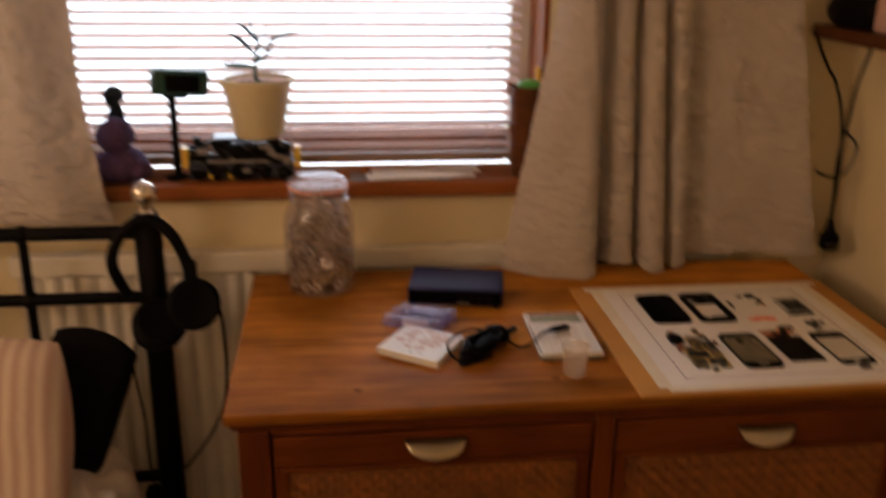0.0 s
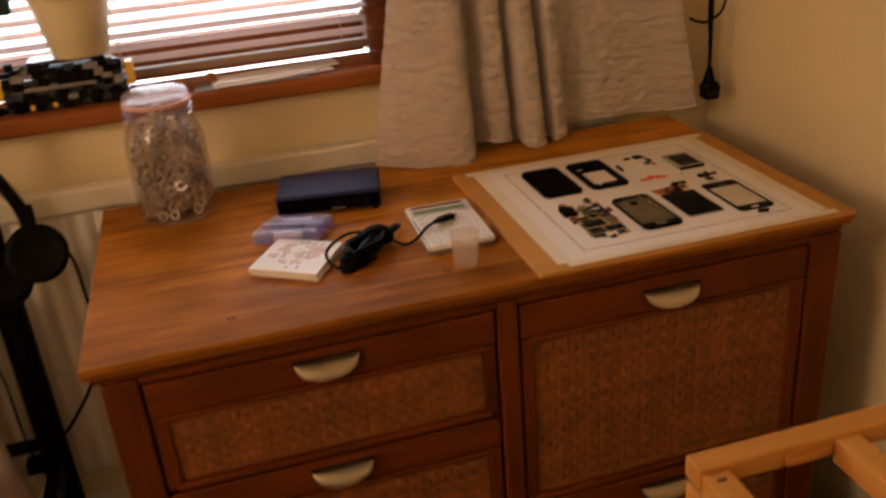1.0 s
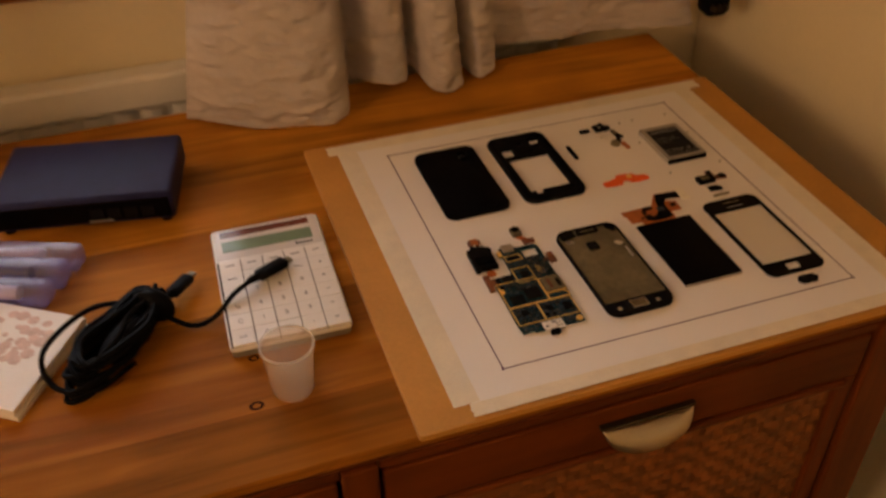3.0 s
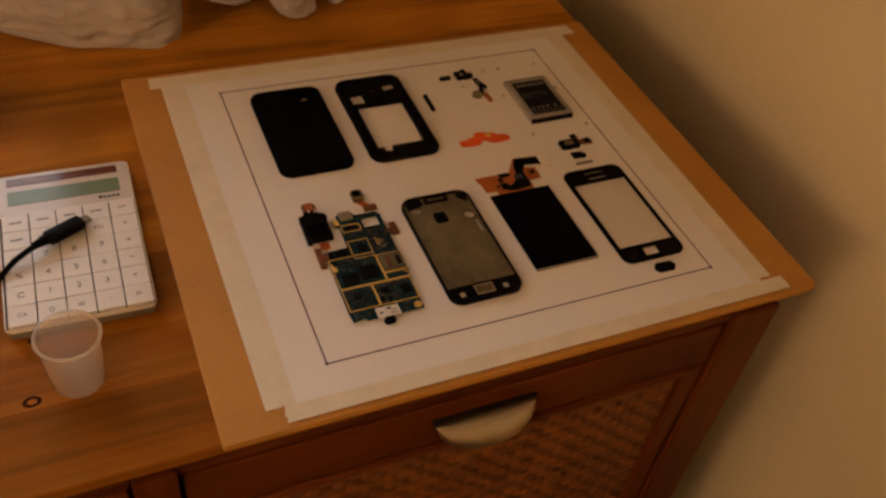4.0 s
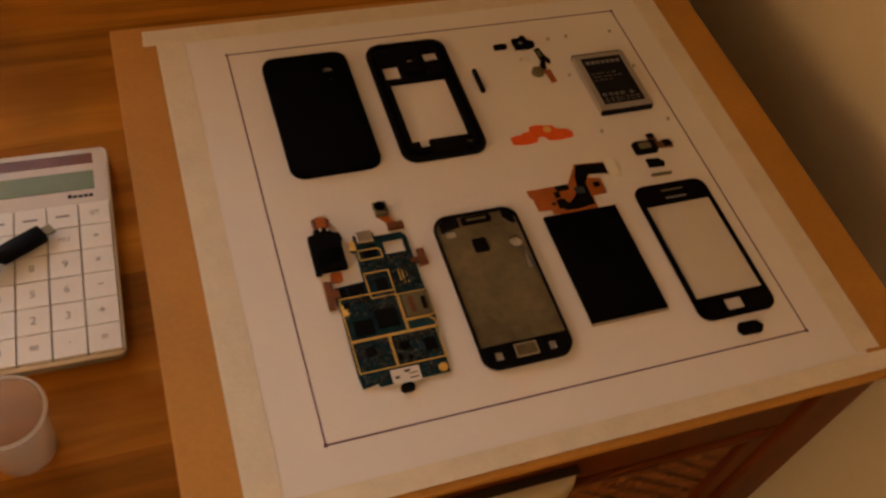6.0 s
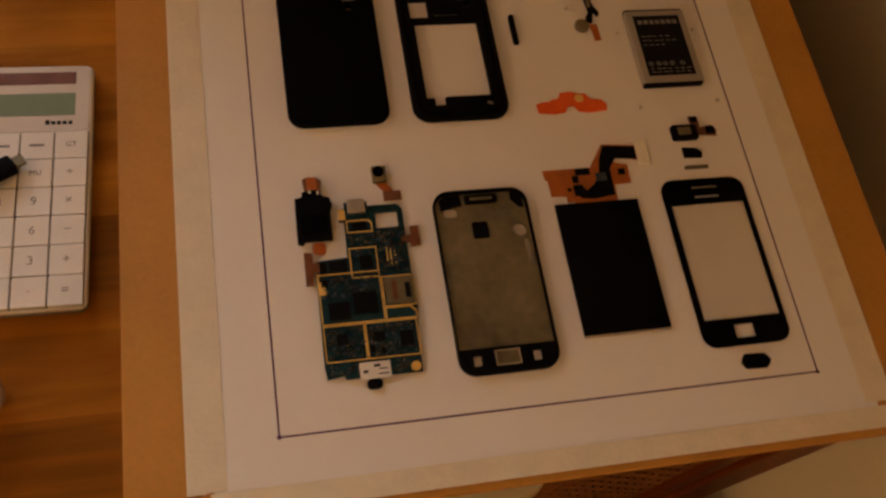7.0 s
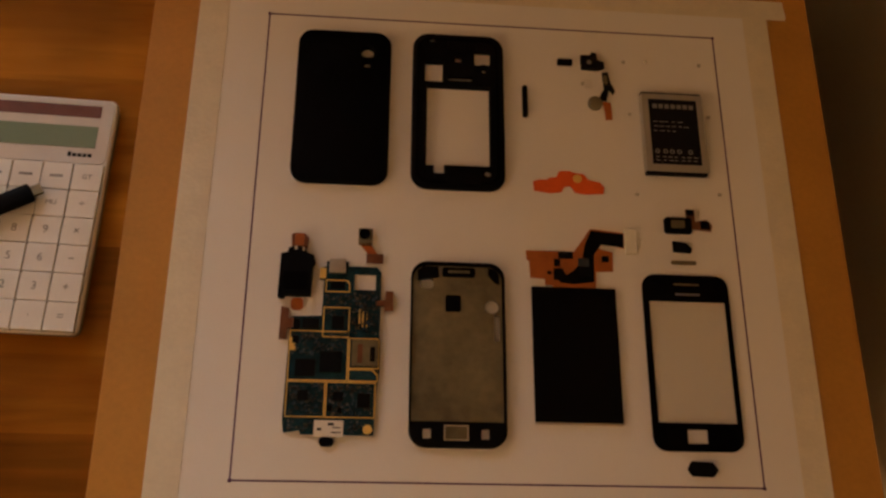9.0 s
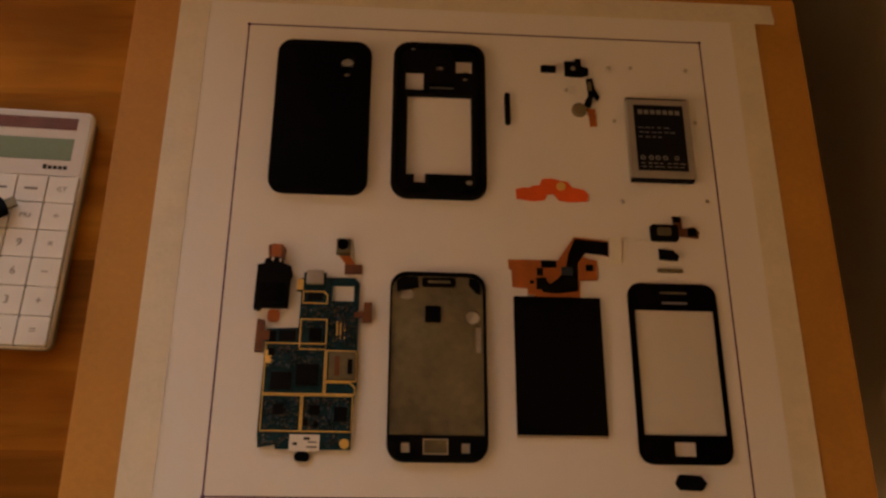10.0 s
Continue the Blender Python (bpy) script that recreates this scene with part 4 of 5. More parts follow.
for b in ((0.1900, 0.1965, 0.1255, 0.1330), (0.1905, 0.1945, 0.1345, 0.1395), (0.2070, 0.2145, 0.1290, 0.1335), (0.1860, 0.1885, 0.1290, 0.1312)):
    part("chip", box(*b, P + 0.0012, P + 0.0017, 0.0002), M_CHIP, th)
part("connector", box(0.2372, 0.2448, 0.1445, 0.1615, P, P + 0.0016, 0.0004), M_CONN, th, "white connector strip")

# front frame
th = piece("front_frame", "grey metal phone front frame with a black surround", "phone frame")
part("surround", plate(rounded(0.1003, 0.1585, 0.0200, 0.1342, 0.010), P, P + 0.0042, [rounded(0.1015, 0.1565, 0.0350, 0.1316, 0.0090)[:14] + [(0.1015, 0.0350), (0.1565, 0.0350)], rect(0.1085, 0.1135, 0.0250, 0.0310), rect(0.1430, 0.1480, 0.0250, 0.0310), rect(0.1210, 0.1355, 0.0240, 0.0330)], 0.0010), M_BLACK, th, smooth=True)
arch = rounded(0.1014, 0.1566, 0.0349, 0.1317, 0.0090)[:14] + [(0.1014, 0.0349), (0.1566, 0.0349)]
part("metal_plate", plate(arch, P + 0.0008, P + 0.0028, [rounded(0.1062, 0.1142, 0.1168, 0.1232, 0.0022, 3), circle(0.1503, 0.1060, 0.0043, 16), rounded(0.1518, 0.1550, 0.0840, 0.1005, 0.0010, 2)]), M_PLATE, th, "dull grey metal plate")
part("camera_pad", plate(rounded(0.1215, 0.1310, 0.1020, 0.1125, 0.0012, 3), P + 0.0028, P + 0.0038), M_BLACK, th)
part("corner_block", plate([(0.1045, 0.1215), (0.1040, 0.1280), (0.1080, 0.1308), (0.1170, 0.1308), (0.1175, 0.1240)], P + 0.0028, P + 0.0040), M_BLACK, th)
part("corner_block", plate([(0.1480, 0.1262), (0.1482, 0.1308), (0.1520, 0.1300), (0.1548, 0.1270), (0.1550, 0.1205), (0.1525, 0.1210)], P + 0.0028, P + 0.0040), M_BLACK, th)
part("earpiece_bar", plate(rounded(0.1195, 0.1400, 0.1245, 0.1305, 0.0015, 3), P + 0.0028, P + 0.0040), M_BLACK, th)
part("earpiece_slot", box(0.1230, 0.1365, 0.1268, 0.1284, P + 0.0040, P + 0.0043), M_PLATE, th)
part("key_rim", plate(rect(0.1210, 0.1355, 0.0240, 0.0330), P + 0.0036, P + 0.0039, [rect(0.1218, 0.1347, 0.0248, 0.0322)]), M_METAL, th, "bright metal rim")
part("menu_key_plate", box(0.1212, 0.1353, 0.0243, 0.0327, P + 0.0010, P + 0.0034, 0.0004), M_PLATE, th)
for x in (0.1086, 0.1431):
    part("key_light", box(x, x + 0.0048, 0.0251, 0.0309, P + 0.0004, P + 0.0014), M_WLABEL, th)
for x, y in ((0.1075, 0.0420), (0.1500, 0.0450), (0.1100, 0.0900), (0.1480, 0.0700)):
    part("rivet", lathe([(0, 0), (0.0010, 0), (0.0008, 0.0002), (0, 0.0002)], 8, (x, y, P + 0.0028)), M_PLATE, th)

solo("menu_key", plate([(0.2660, 0.0100), (0.2675, 0.0135), (0.2690, 0.0150), (0.2810, 0.0145), (0.2825, 0.0130), (0.2845, 0.0100), (0.2825, 0.0070), (0.2810, 0.0058), (0.2690, 0.0062), (0.2675, 0.0075)], P, P + 0.0022, bevel=0.0005), M_BLACK, "small black plastic menu key", "phone part", group=G_PH)

# main circuit board
th = piece("circuit_board", "blue phone circuit board with gold shield frames", "circuit board")
part("board", plate([(0.0270, 0.0345), (0.0280, 0.0270), (0.0370, 0.0285), (0.0380, 0.0262), (0.0800, 0.0262), (0.0808, 0.0500), (0.0825, 0.0640), (0.0825, 0.0820), (0.0818, 0.0860), (0.0818, 0.1260), (0.0790, 0.1295), (0.0615, 0.1295), (0.0615, 0.1325),
                     (0.0480, 0.1325), (0.0480, 0.1290), (0.0440, 0.1280), (0.0440, 0.1205), (0.0470, 0.1200), (0.0465, 0.0975), (0.0280, 0.0965), (0.0275, 0.0640)], P + 0.0008, P + 0.0018, [rect(0.0655, 0.0785, 0.1145, 0.1245)]), M_PCB, th)


def shield(x0, x1, y0, y1, cut=0.0):
    t = 0.00065
    o = [(x0, y0), (x1, y0), (x1, y1 - cut), (x1 - cut, y1), (x0, y1)] if cut else rect(x0, x1, y0, y1)
    i = [(x0 + t, y0 + t), (x1 - t, y0 + t), (x1 - t, y1 - t - cut), (x1 - t - cut, y1 - t), (x0 + t, y1 - t)] if cut else rect(x0 + t, x1 - t, y0 + t, y1 - t)
    part("shield_frame", plate(o, P + 0.0018, P + 0.0024, [i]), M_GOLD, th, "gold shield frame")


shield(0.0475, 0.0635, 0.0840, 0.1030)
shield(0.0480, 0.0630, 0.1125, 0.1205, 0.002)
shield(0.0282, 0.0635, 0.0575, 0.0880)
shield(0.0282, 0.0510, 0.0360, 0.0572)
shield(0.0513, 0.0805, 0.0360, 0.0572)
shield(0.0638, 0.0815, 0.0575, 0.0650, 0.003)
shield(0.0638, 0.0820, 0.0652, 0.0840, 0.001)
part("gold_contact", box(0.0282, 0.0322, 0.0755, 0.0835, P + 0.0018, P + 0.0026, 0.0003), M_GOLD, th)
part("gold_contact", box(0.0440, 0.0480, 0.1210, 0.1280, P + 0.0018, P + 0.0026, 0.0003), M_GOLD, th)
part("gold_contact", lathe([(0, 0), (0.0028, 0), (0.0028, 0.0009), (0, 0.0009)], 16, (0.0765, 0.0295, P + 0.0018)), M_GOLD, th)
part("card_reader", box(0.0655, 0.0815, 0.0665, 0.0828, P + 0.0018, P + 0.0034, 0.0003), M_PLATE, th, "steel card reader")
part("reader_slot", box(0.0690, 0.0720, 0.0685, 0.0800, P + 0.0034, P + 0.0036), M_COPPERD, th)
part("reader_slot", box(0.0765, 0.0795, 0.0695, 0.0785, P + 0.0034, P + 0.0036), M_CHIP, th)
part("usb_socket", box(0.0497, 0.0600, 0.1245, 0.1335, P + 0.0018, P + 0.0042, 0.0005), M_METAL, th, "steel micro socket")
part("sticker", box(0.0455, 0.0625, 0.0250, 0.0345, P + 0.0018, P + 0.0021), M_WLABEL, th, "white paper sticker")
for b in ((0.0475, 0.0500, 0.0285, 0.0300), (0.0535, 0.0570, 0.0315, 0.0330), (0.0560, 0.0610, 0.0300, 0.0306), (0.0555, 0.0612, 0.0272, 0.0279)):
    part("print_bar", box(*b, P + 0.0021, P + 0.00216), M_CHIP, th)
for b in ((0.0326, 0.0444, 0.0602, 0.0705), (0.0469, 0.0600, 0.0627, 0.0754), (0.0530, 0.0604, 0.0891, 0.0973), (0.0350, 0.0413, 0.0457, 0.0518), (0.0556, 0.0618, 0.0457, 0.0512), (0.0699, 0.0774, 0.0420, 0.0505), (0.0587, 0.0612, 0.0384, 0.0420), (0.0525, 0.0556, 0.0396, 0.0433), (0.0300, 0.0338, 0.0800, 0.0845), (0.0510, 0.0600, 0.1145, 0.1190), (0.0300, 0.0340, 0.0880, 0.0950), (0.0355, 0.0455, 0.0890, 0.0955)):
    part("chip", box(*b, P + 0.0018, P + 0.0028, 0.0002), M_CHIP, th)
bm = bmesh.new()
rnd = random.Random(3)
zones = ((0.0300, 0.0500, 0.0378, 0.0560), (0.0530, 0.0790, 0.0378, 0.0560), (0.0300, 0.0620, 0.0730, 0.0860), (0.0650, 0.0800, 0.0870, 0.1130), (0.0490, 0.0620, 0.0975, 0.1015), (0.0290, 0.0440, 0.0285, 0.0340), (0.0640, 0.0740, 0.0275, 0.0340), (0.0485, 0.0640, 0.1040, 0.1110))
for x0, x1, y0, y1 in zones:
    for k in range(int((x1 - x0) * (y1 - y0) * 260000)):
        x, y, a, b = rnd.uniform(x0, x1), rnd.uniform(y0, y1), rnd.uniform(0.0003, 0.0009), rnd.uniform(0.0003, 0.0009)
        box(x - a, x + a, y - b, y + b, P + 0.0018, P + 0.0018 + rnd.uniform(0.0004, 0.0009), bm=bm)
COMP = mat("component_mix", (0.05, 0.06, 0.08), 0.4, 0.1, 700, 0.3, 0.0, 3.0)
nt = COMP.node_tree
geo, rmp = nt.nodes.new("ShaderNodeNewGeometry"), nt.nodes.new("ShaderNodeValToRGB")
rmp.color_ramp.interpolation = "CONSTANT"
for pos, c in ((0.0, (0.008, 0.008, 0.010)), (0.35, (0.02, 0.05, 0.09)), (0.6, (0.10, 0.08, 0.05)), (0.72, (0.13, 0.12, 0.11)), (0.80, (0.03, 0.02, 0.015))):
    e = rmp.color_ramp.elements.new(pos)
    e.color = (*c, 1)
nt.links.new(geo.outputs["Random Per Island"], rmp.inputs[0])
nt.links.new(rmp.outputs[0], nt.nodes["Principled BSDF"].inputs["Base Color"])
tagged(part("small_component", bm, COMP, th), kind="stuff")
for x, y0, y1 in ((0.0690, 0.0900, 0.1020), (0.0710, 0.0900, 0.1020), (0.0735, 0.0910, 0.1010)):
    part("trace", box(x, x + 0.0008, y0, y1, P + 0.0018, P + 0.0020), M_GOLD, th)

solo("microphone_rubber", plate(rounded(0.0487, 0.0573, 0.0195, 0.0250, 0.0026, 5), P, P + 0.0028, bevel=0.0007), M_BLACK, "small round black rubber microphone boot", "phone part", group=G_PH)

# loudspeaker block with headphone socket
th = piece("loudspeaker_module", "black loudspeaker block with orange contacts", "loudspeaker")
part("block", plate([(0.0195, 0.1085), (0.0200, 0.1360), (0.0240, 0.1370), (0.0245, 0.1400), (0.0290, 0.1410), (0.0340, 0.1405), (0.0360, 0.1370), (0.0400, 0.1355), (0.0412, 0.1310), (0.0398, 0.1280), (0.0395, 0.1095), (0.0240, 0.1095), (0.0225, 0.1075)], P, P + 0.0048, bevel=0.0006), M_BLACK, th)
part("sound_port", box(0.0225, 0.0370, 0.1130, 0.1240, P + 0.0048, P + 0.0052, 0.0004), M_GLOSSB, th)
part("socket", plate([(0.0262, 0.1405), (0.0255, 0.1490), (0.0290, 0.1500), (0.0340, 0.1495), (0.0362, 0.1470), (0.0355, 0.1405)], P, P + 0.0040, bevel=0.0004), M_COPPERD, th)
part("contact", box(0.0278, 0.0335, 0.1415, 0.1495, P + 0.0040, P + 0.0044), M_COPPER, th)
part("contact", plate(rounded(0.0275, 0.0350, 0.1010, 0.1088, 0.0025, 4), P, P + 0.0006), M_COPPER, th)
part("screw_post", box(0.0282, 0.0296, 0.1385, 0.1405, P + 0.0048, P + 0.0053), M_WLABEL, th)
part("screw_post", box(0.0330, 0.0342, 0.1378, 0.1398, P + 0.0048, P + 0.0053), M_WLABEL, th)

# camera module
th = piece("camera_module", "tiny camera module on an orange flex", "camera module")
part("housing", box(0.0668, 0.0755, 0.1445, 0.1545, P, P + 0.0042, 0.0006), M_PLATE, th)
part("lens", lathe([(0, 0.0004), (0.0024, 0.0006), (0.0034, 0.0010), (0.0036, 0), (0, 0)], 20, (0.0706, 0.1505, P + 0.0042)), M_GLOSSB, th, smooth=True)
part("flex", plate([(0.0685, 0.1444), (0.0750, 0.1444), (0.0790, 0.1385), (0.0740, 0.1375)], P, P + 0.0006), M_COPPER, th)
part("connector", box(0.0722, 0.0828, 0.1325, 0.1385, P, P + 0.0016, 0.0003), M_COPPERD, th)
solo("side_switch_flex", plate([(0.0218, 0.0825), (0.0222, 0.1025), (0.0268, 0.1015), (0.0270, 0.0955), (0.0330, 0.0950), (0.0335, 0.0905), (0.0265, 0.0890), (0.0262, 0.0825)], P, P + 0.0024), M_COPPERD, "narrow brown switch flex beside the board", "phone part", group=G_PH)
solo("side_switch_flex", plate([(0.0842, 0.1015), (0.0840, 0.1045), (0.0790, 0.1045), (0.0790, 0.1075), (0.0845, 0.1085), (0.0848, 0.1140), (0.0895, 0.1140), (0.0898, 0.1020)], P + 0.0001, P + 0.0024), M_COPPERD, "narrow brown switch flex beside the board", "phone part", group=G_PH)

# ---- calculator ----
calc = thing("desk_calculator", "white slim desk calculator with square keys", "calculator", (-0.140, 0.1595, TOP), -1.6)
part("base", plate(rounded(-0.047, 0.047, -0.0765, 0.0765, 0.005), 0.0005, 0.0070), M_CALCU, calc, "grey plastic base with its side shadow in the grey")
part("shell", plate(rounded(-0.0478, 0.0478, -0.0775, 0.0775, 0.005), 0.0070, 0.0108, bevel=0.0012), M_CALC, calc, smooth=True)
part("display_panel", plate(rounded(-0.0462, 0.0462, 0.0318, 0.0760, 0.004, 4), 0.0108, 0.0113), mat("calculator_window", (0.66, 0.63, 0.60), 0.12, 0, 50, 0.03, 0.0), calc, "glossy pale window")
part("solar_cell", box(-0.040, 0.0385, 0.0640, 0.0722, 0.0113, 0.0116), M_SOLAR, calc, "dark brown solar strip")
part("display", box(-0.040, 0.0385, 0.0425, 0.0575, 0.0113, 0.0116), M_LCD, calc, "grey-green blank display")
for k in range(5):
    part("logo_bar", box(0.0225 + 0.0031 * k, 0.0249 + 0.0031 * k, 0.0362, 0.0386 + (0.0008 if k == 0 else 0), 0.0113, 0.01138), M_CHIP, calc)
KX, KY = 0.0918 / 5, 0.1075 / 6
MARKS = [["", "", "", "", "GT"], ["", "", "", "MU", "÷"], ["", "7", "8", "9", "×"], ["%", "4", "5", "6", "−"], ["C", "1", "2", "3", "+"], ["CA", "0", "00", "·", "="]]
key_me = mesh_of("key", plate(rounded(-KX / 2 + 0.00042, KX / 2 - 0.00042, -KY / 2 + 0.00028, KY / 2 - 0.00028, 0.0006, 2), 0, 0.0022, bevel=0.00025), M_CALC)
part("key_bed", box(-0.0466, 0.0466, -0.0767, 0.0308, 0.0108, 0.01085), M_DARKIN, calc, "dark sheet under the keys that darkens their gaps")
for r in range(6):
    for c in range(5):
        k = new("key", key_me)
        k.parent = calc
        x, y = -0.0452 + KX * (c + 0.5), 0.0308 - KY * (r + 0.5)
        k.matrix_basis = pose(x, y, 0.0106 + random.uniform(-0.00005, 0.00005))
        if MARKS[r][c]:
            words(MARKS[r][c], 0.0072 if len(MARKS[r][c]) == 1 else 0.0046, (x, y, 0.01292), M_KEYINK, calc, "key_mark")
        else:
            part("key_bar", box(x - 0.004, x + 0.004, y - 0.0008, y + 0.0008, 0.0128, 0.0129), M_KEYINK, calc)

# ---- small clear cup ----
cup = thing("medicine_cup", "small frosted clear plastic cup, empty", "cup", (-0.1510, 0.0395, TOP))
part("wall", lathe([(0, 0.0005), (0.0150, 0.0005), (0.0158, 0.002), (0.0188, 0.0430), (0.0198, 0.0435), (0.0198, 0.0444), (0.0180, 0.0446), (0.0151, 0.0030), (0.0, 0.0024)], 48), M_FROST, cup, smooth=True)
part("rim", lathe([(0.0180, 0.0446), (0.0186, 0.0456), (0.0199, 0.0454), (0.0202, 0.0447), (0.0198, 0.0444)], 48), film("cloudy_plastic_rim", (0.95, 0.92, 0.88), 0.2, 0.45, (0.90, 0.82, 0.70)), cup, "cloudy rolled rim", True)

# knots in the top
for x, y, r in ((-0.180, 0.031, 0.0042), (-0.174, 0.080, 0.0032), (-0.46, 0.02, 0.004)):
    part("knot", plate([(px * 1.35 - 0.35 * x, py) for px, py in circle(x, y, r, 16)], TOP - 0.001, TOP + 0.00025, [[(px * 1.35 - 0.35 * x, py) for px, py in circle(x, y, r * 0.55, 10)]]), M_KNOT, chest, "dark ring of a knot")

# ---- router ----
rt = thing("network_router", "navy blue plastic router box", "router", (-0.282, 0.337, TOP), -11)
part("case", box(-0.080, 0.080, -0.042, 0.060, 0.004, 0.034, 0.004, 3), M_BLUE, rt, smooth=True)
part("front_strip", box(-0.077, 0.077, -0.0435, -0.0418, 0.008, 0.029, 0.001), M_GLOSSB, rt, "dark glossy front strip")
for k in range(4):
    part("socket", box(0.006 + 0.015 * k, 0.017 + 0.015 * k, -0.0442, -0.0434, 0.011, 0.022), M_CHIP, rt)
part("silver_strip", box(0.004, 0.025, -0.0443, -0.0436, 0.0085, 0.0105), M_METAL, rt)
for x in (-0.07, 0.07):
    for y in (-0.034, 0.05):
        part("foot", lathe([(0, 0), (0.005, 0), (0.005, 0.005), (0, 0.005)], 10, (x, y, 0)), M_BLACK, rt)

# ---- clear lilac cases ----
lc = thing("lilac_battery_case", "stack of clear lilac plastic battery cases", "battery case", (-0.352, 0.246, TOP), -22)
for k in range(3):
    y = -0.030 + 0.024 * k
    o = part("case", box(-0.052 + 0.006 * k, 0.046 + 0.004 * k, y - 0.011, y + 0.011, 0.0005, 0.019 + 0.002 * (k % 2), 0.004, 3), M_LILAC, lc, smooth=True)
    bm = bmesh.new()
    lathe([(0, -0.02), (0.0062, -0.02), (0.0062, 0.02), (0.0022, 0.02), (0.0022, 0.0215), (0, 0.0215)], 14, (0, 0, 0), bm)
    bm.transform(Matrix.Translation((0, y, 0.0095)) @ pose(0, 0, 0, 0, 90, 0))
    part("cell", bm, M_CALC if k != 1 else M_BLUE, lc, smooth=True)

# ---- white card booklets ----
bk = thing("card_sleeve_stack", "white square card sleeves with a faded pink print", "card sleeve", (-0.362, 0.144, TOP), 0)
c0, c1, c2, c3 = (-0.066, -0.012), (0.017, -0.070), (0.068, 0.016), (-0.015, 0.070)
for k, (z0, z1, d) in enumerate(((0.0004, 0.004, 0.0015), (0.0042, 0.0065, -0.001), (0.0067, 0.0105, 0.0))):
    part("sleeve", plate([(x + d, y - d) for x, y in (c0, c1, c2, c3)], z0, z1, bevel=0.0004), M_BOOK, bk)
rnd = random.Random(5)
bm = bmesh.new()
for k in range(70):
    a, r = rnd.uniform(0, 6.28), 0.033 * math.sqrt(rnd.random())
    join(bm, plate(circle(0.004 + r * math.cos(a) * 1.15, 0.008 + r * math.sin(a), rnd.uniform(0.002, 0.0055), 9), 0.01052, 0.01058 + 0.000004 * k))
part("print", bm, M_PINKINK, bk, "faded pink print")
for x, y in ((-0.018, -0.030), (-0.004, -0.038)):
    part("print_dot", plate(circle(x, y, 0.0022, 8), 0.01052, 0.0106), M_COPPERD, bk)

# ---- coiled cable ----
cb = thing("usb_cable", "black coiled charging cable with its plug", "cable")
rnd = random.Random(11)
ca, sa = math.cos(radians(50)), math.sin(radians(50))
for k in range(13):
    pts = []
    for j in range(11):
        a = 2 * math.pi * (j + rnd.uniform(-0.15, 0.15)) / 10
        u = (0.058 - 0.0012 * k) * math.cos(a) + rnd.uniform(-0.006, 0.006)
        v = (0.009 + 0.0016 * (k % 6) + 0.006 * max(0.0, -math.cos(a))) * math.sin(a) + rnd.uniform(-0.004, 0.004)
        pts.append((-0.268 + u * ca - v * sa, 0.126 + u * sa + v * ca, TOP + 0.0035 + 0.0017 * k + rnd.uniform(0, 0.003)))
    part("coil", tube(pts, 0.0023, 6, 5), M_CABLE, cb, smooth=True)
part("loop", tube([(-0.24, 0.155, 0.815), (-0.285, 0.150, 0.826), (-0.322, 0.120, 0.820), (-0.318, 0.092, 0.808), (-0.290, 0.080, 0.806), (-0.26, 0.10, 0.806)], 0.0022, 8), M_CABLE, cb, smooth=True)
# added lump, no part of the cable: fills the coil's dense black core
bm = ball((0, 0, 0), 0.018, (1.7, 0.62, 0.7), 3, None, 0.25, 60)
bm.transform(Matrix.Translation((-0.262, 0.120, TOP + 0.0145)) @ pose(0, 0, 0, 0, 0, 50))
part("coil_filler", bm, M_BLACK, cb, "black filler lump added inside the coil", True)
bm = ball((0, 0, 0), 0.013, (0.8, 1.45, 1.2), 3, None, 0.2, 60)
bm.transform(Matrix.Translation((-0.240, 0.150, TOP + 0.0165)) @ pose(0, 0, 0, 0, 0, 50))
part("binding", bm, M_BLACK, cb, "black strap round the coil", True)
part("long_lead", tube([(-0.235, 0.138, 0.814), (-0.214, 0.128, 0.8045), (-0.196, 0.128, 0.8085), (-0.178, 0.138, 0.8185), (-0.161, 0.149, 0.8205)], 0.0021, 8), M_CABLE, cb, smooth=True)


def plug(parent, a, b, tip):
    a, b = Vector(a), Vector(b)
    d = (b - a).normalized()
    part("strain_relief", tube([a - d * 0.004, a + d * 0.010], 0.003, 10, 4, radii=(0.0026, 0.0042)), M_CABLE, parent, smooth=True)
    q = d.to_track_quat("X", "Z").to_matrix().to_4x4()
    part("plug_body", box(0.006, (b - a).length, -0.0055, 0.0055, -0.0035, 0.0035, 0.0018, 2, m=Matrix.Translation(a) @ q), M_BLACK, parent, smooth=True)
    part("plug_tip", box((b - a).length, (b - a).length + tip, -0.0034, 0.0034, -0.0011, 0.0011, 0.0004, 1, m=Matrix.Translation(a) @ q), M_PLATE, parent, "steel plug tip")


plug(cb, (-0.161, 0.149, 0.8205), (-0.131, 0.167, 0.8175), 0.006)
part("short_lead", tube([(-0.250, 0.140, 0.822), (-0.240, 0.148, 0.819), (-0.230, 0.157, 0.815)], 0.0021, 8), M_CABLE, cb, smooth=True)
plug(cb, (-0.230, 0.157, 0.814), (-0.210, 0.182, 0.811), 0.007)

# ---- storage jar ----
JH = 1.05
jar = thing("storage_jar", "tall glass jar of pale bits with a rose lid", "jar", (-0.513, 0.411, TOP))


def turned(profile, sides=56):
    return lathe([(r, z * JH) for r, z in profile], sides)


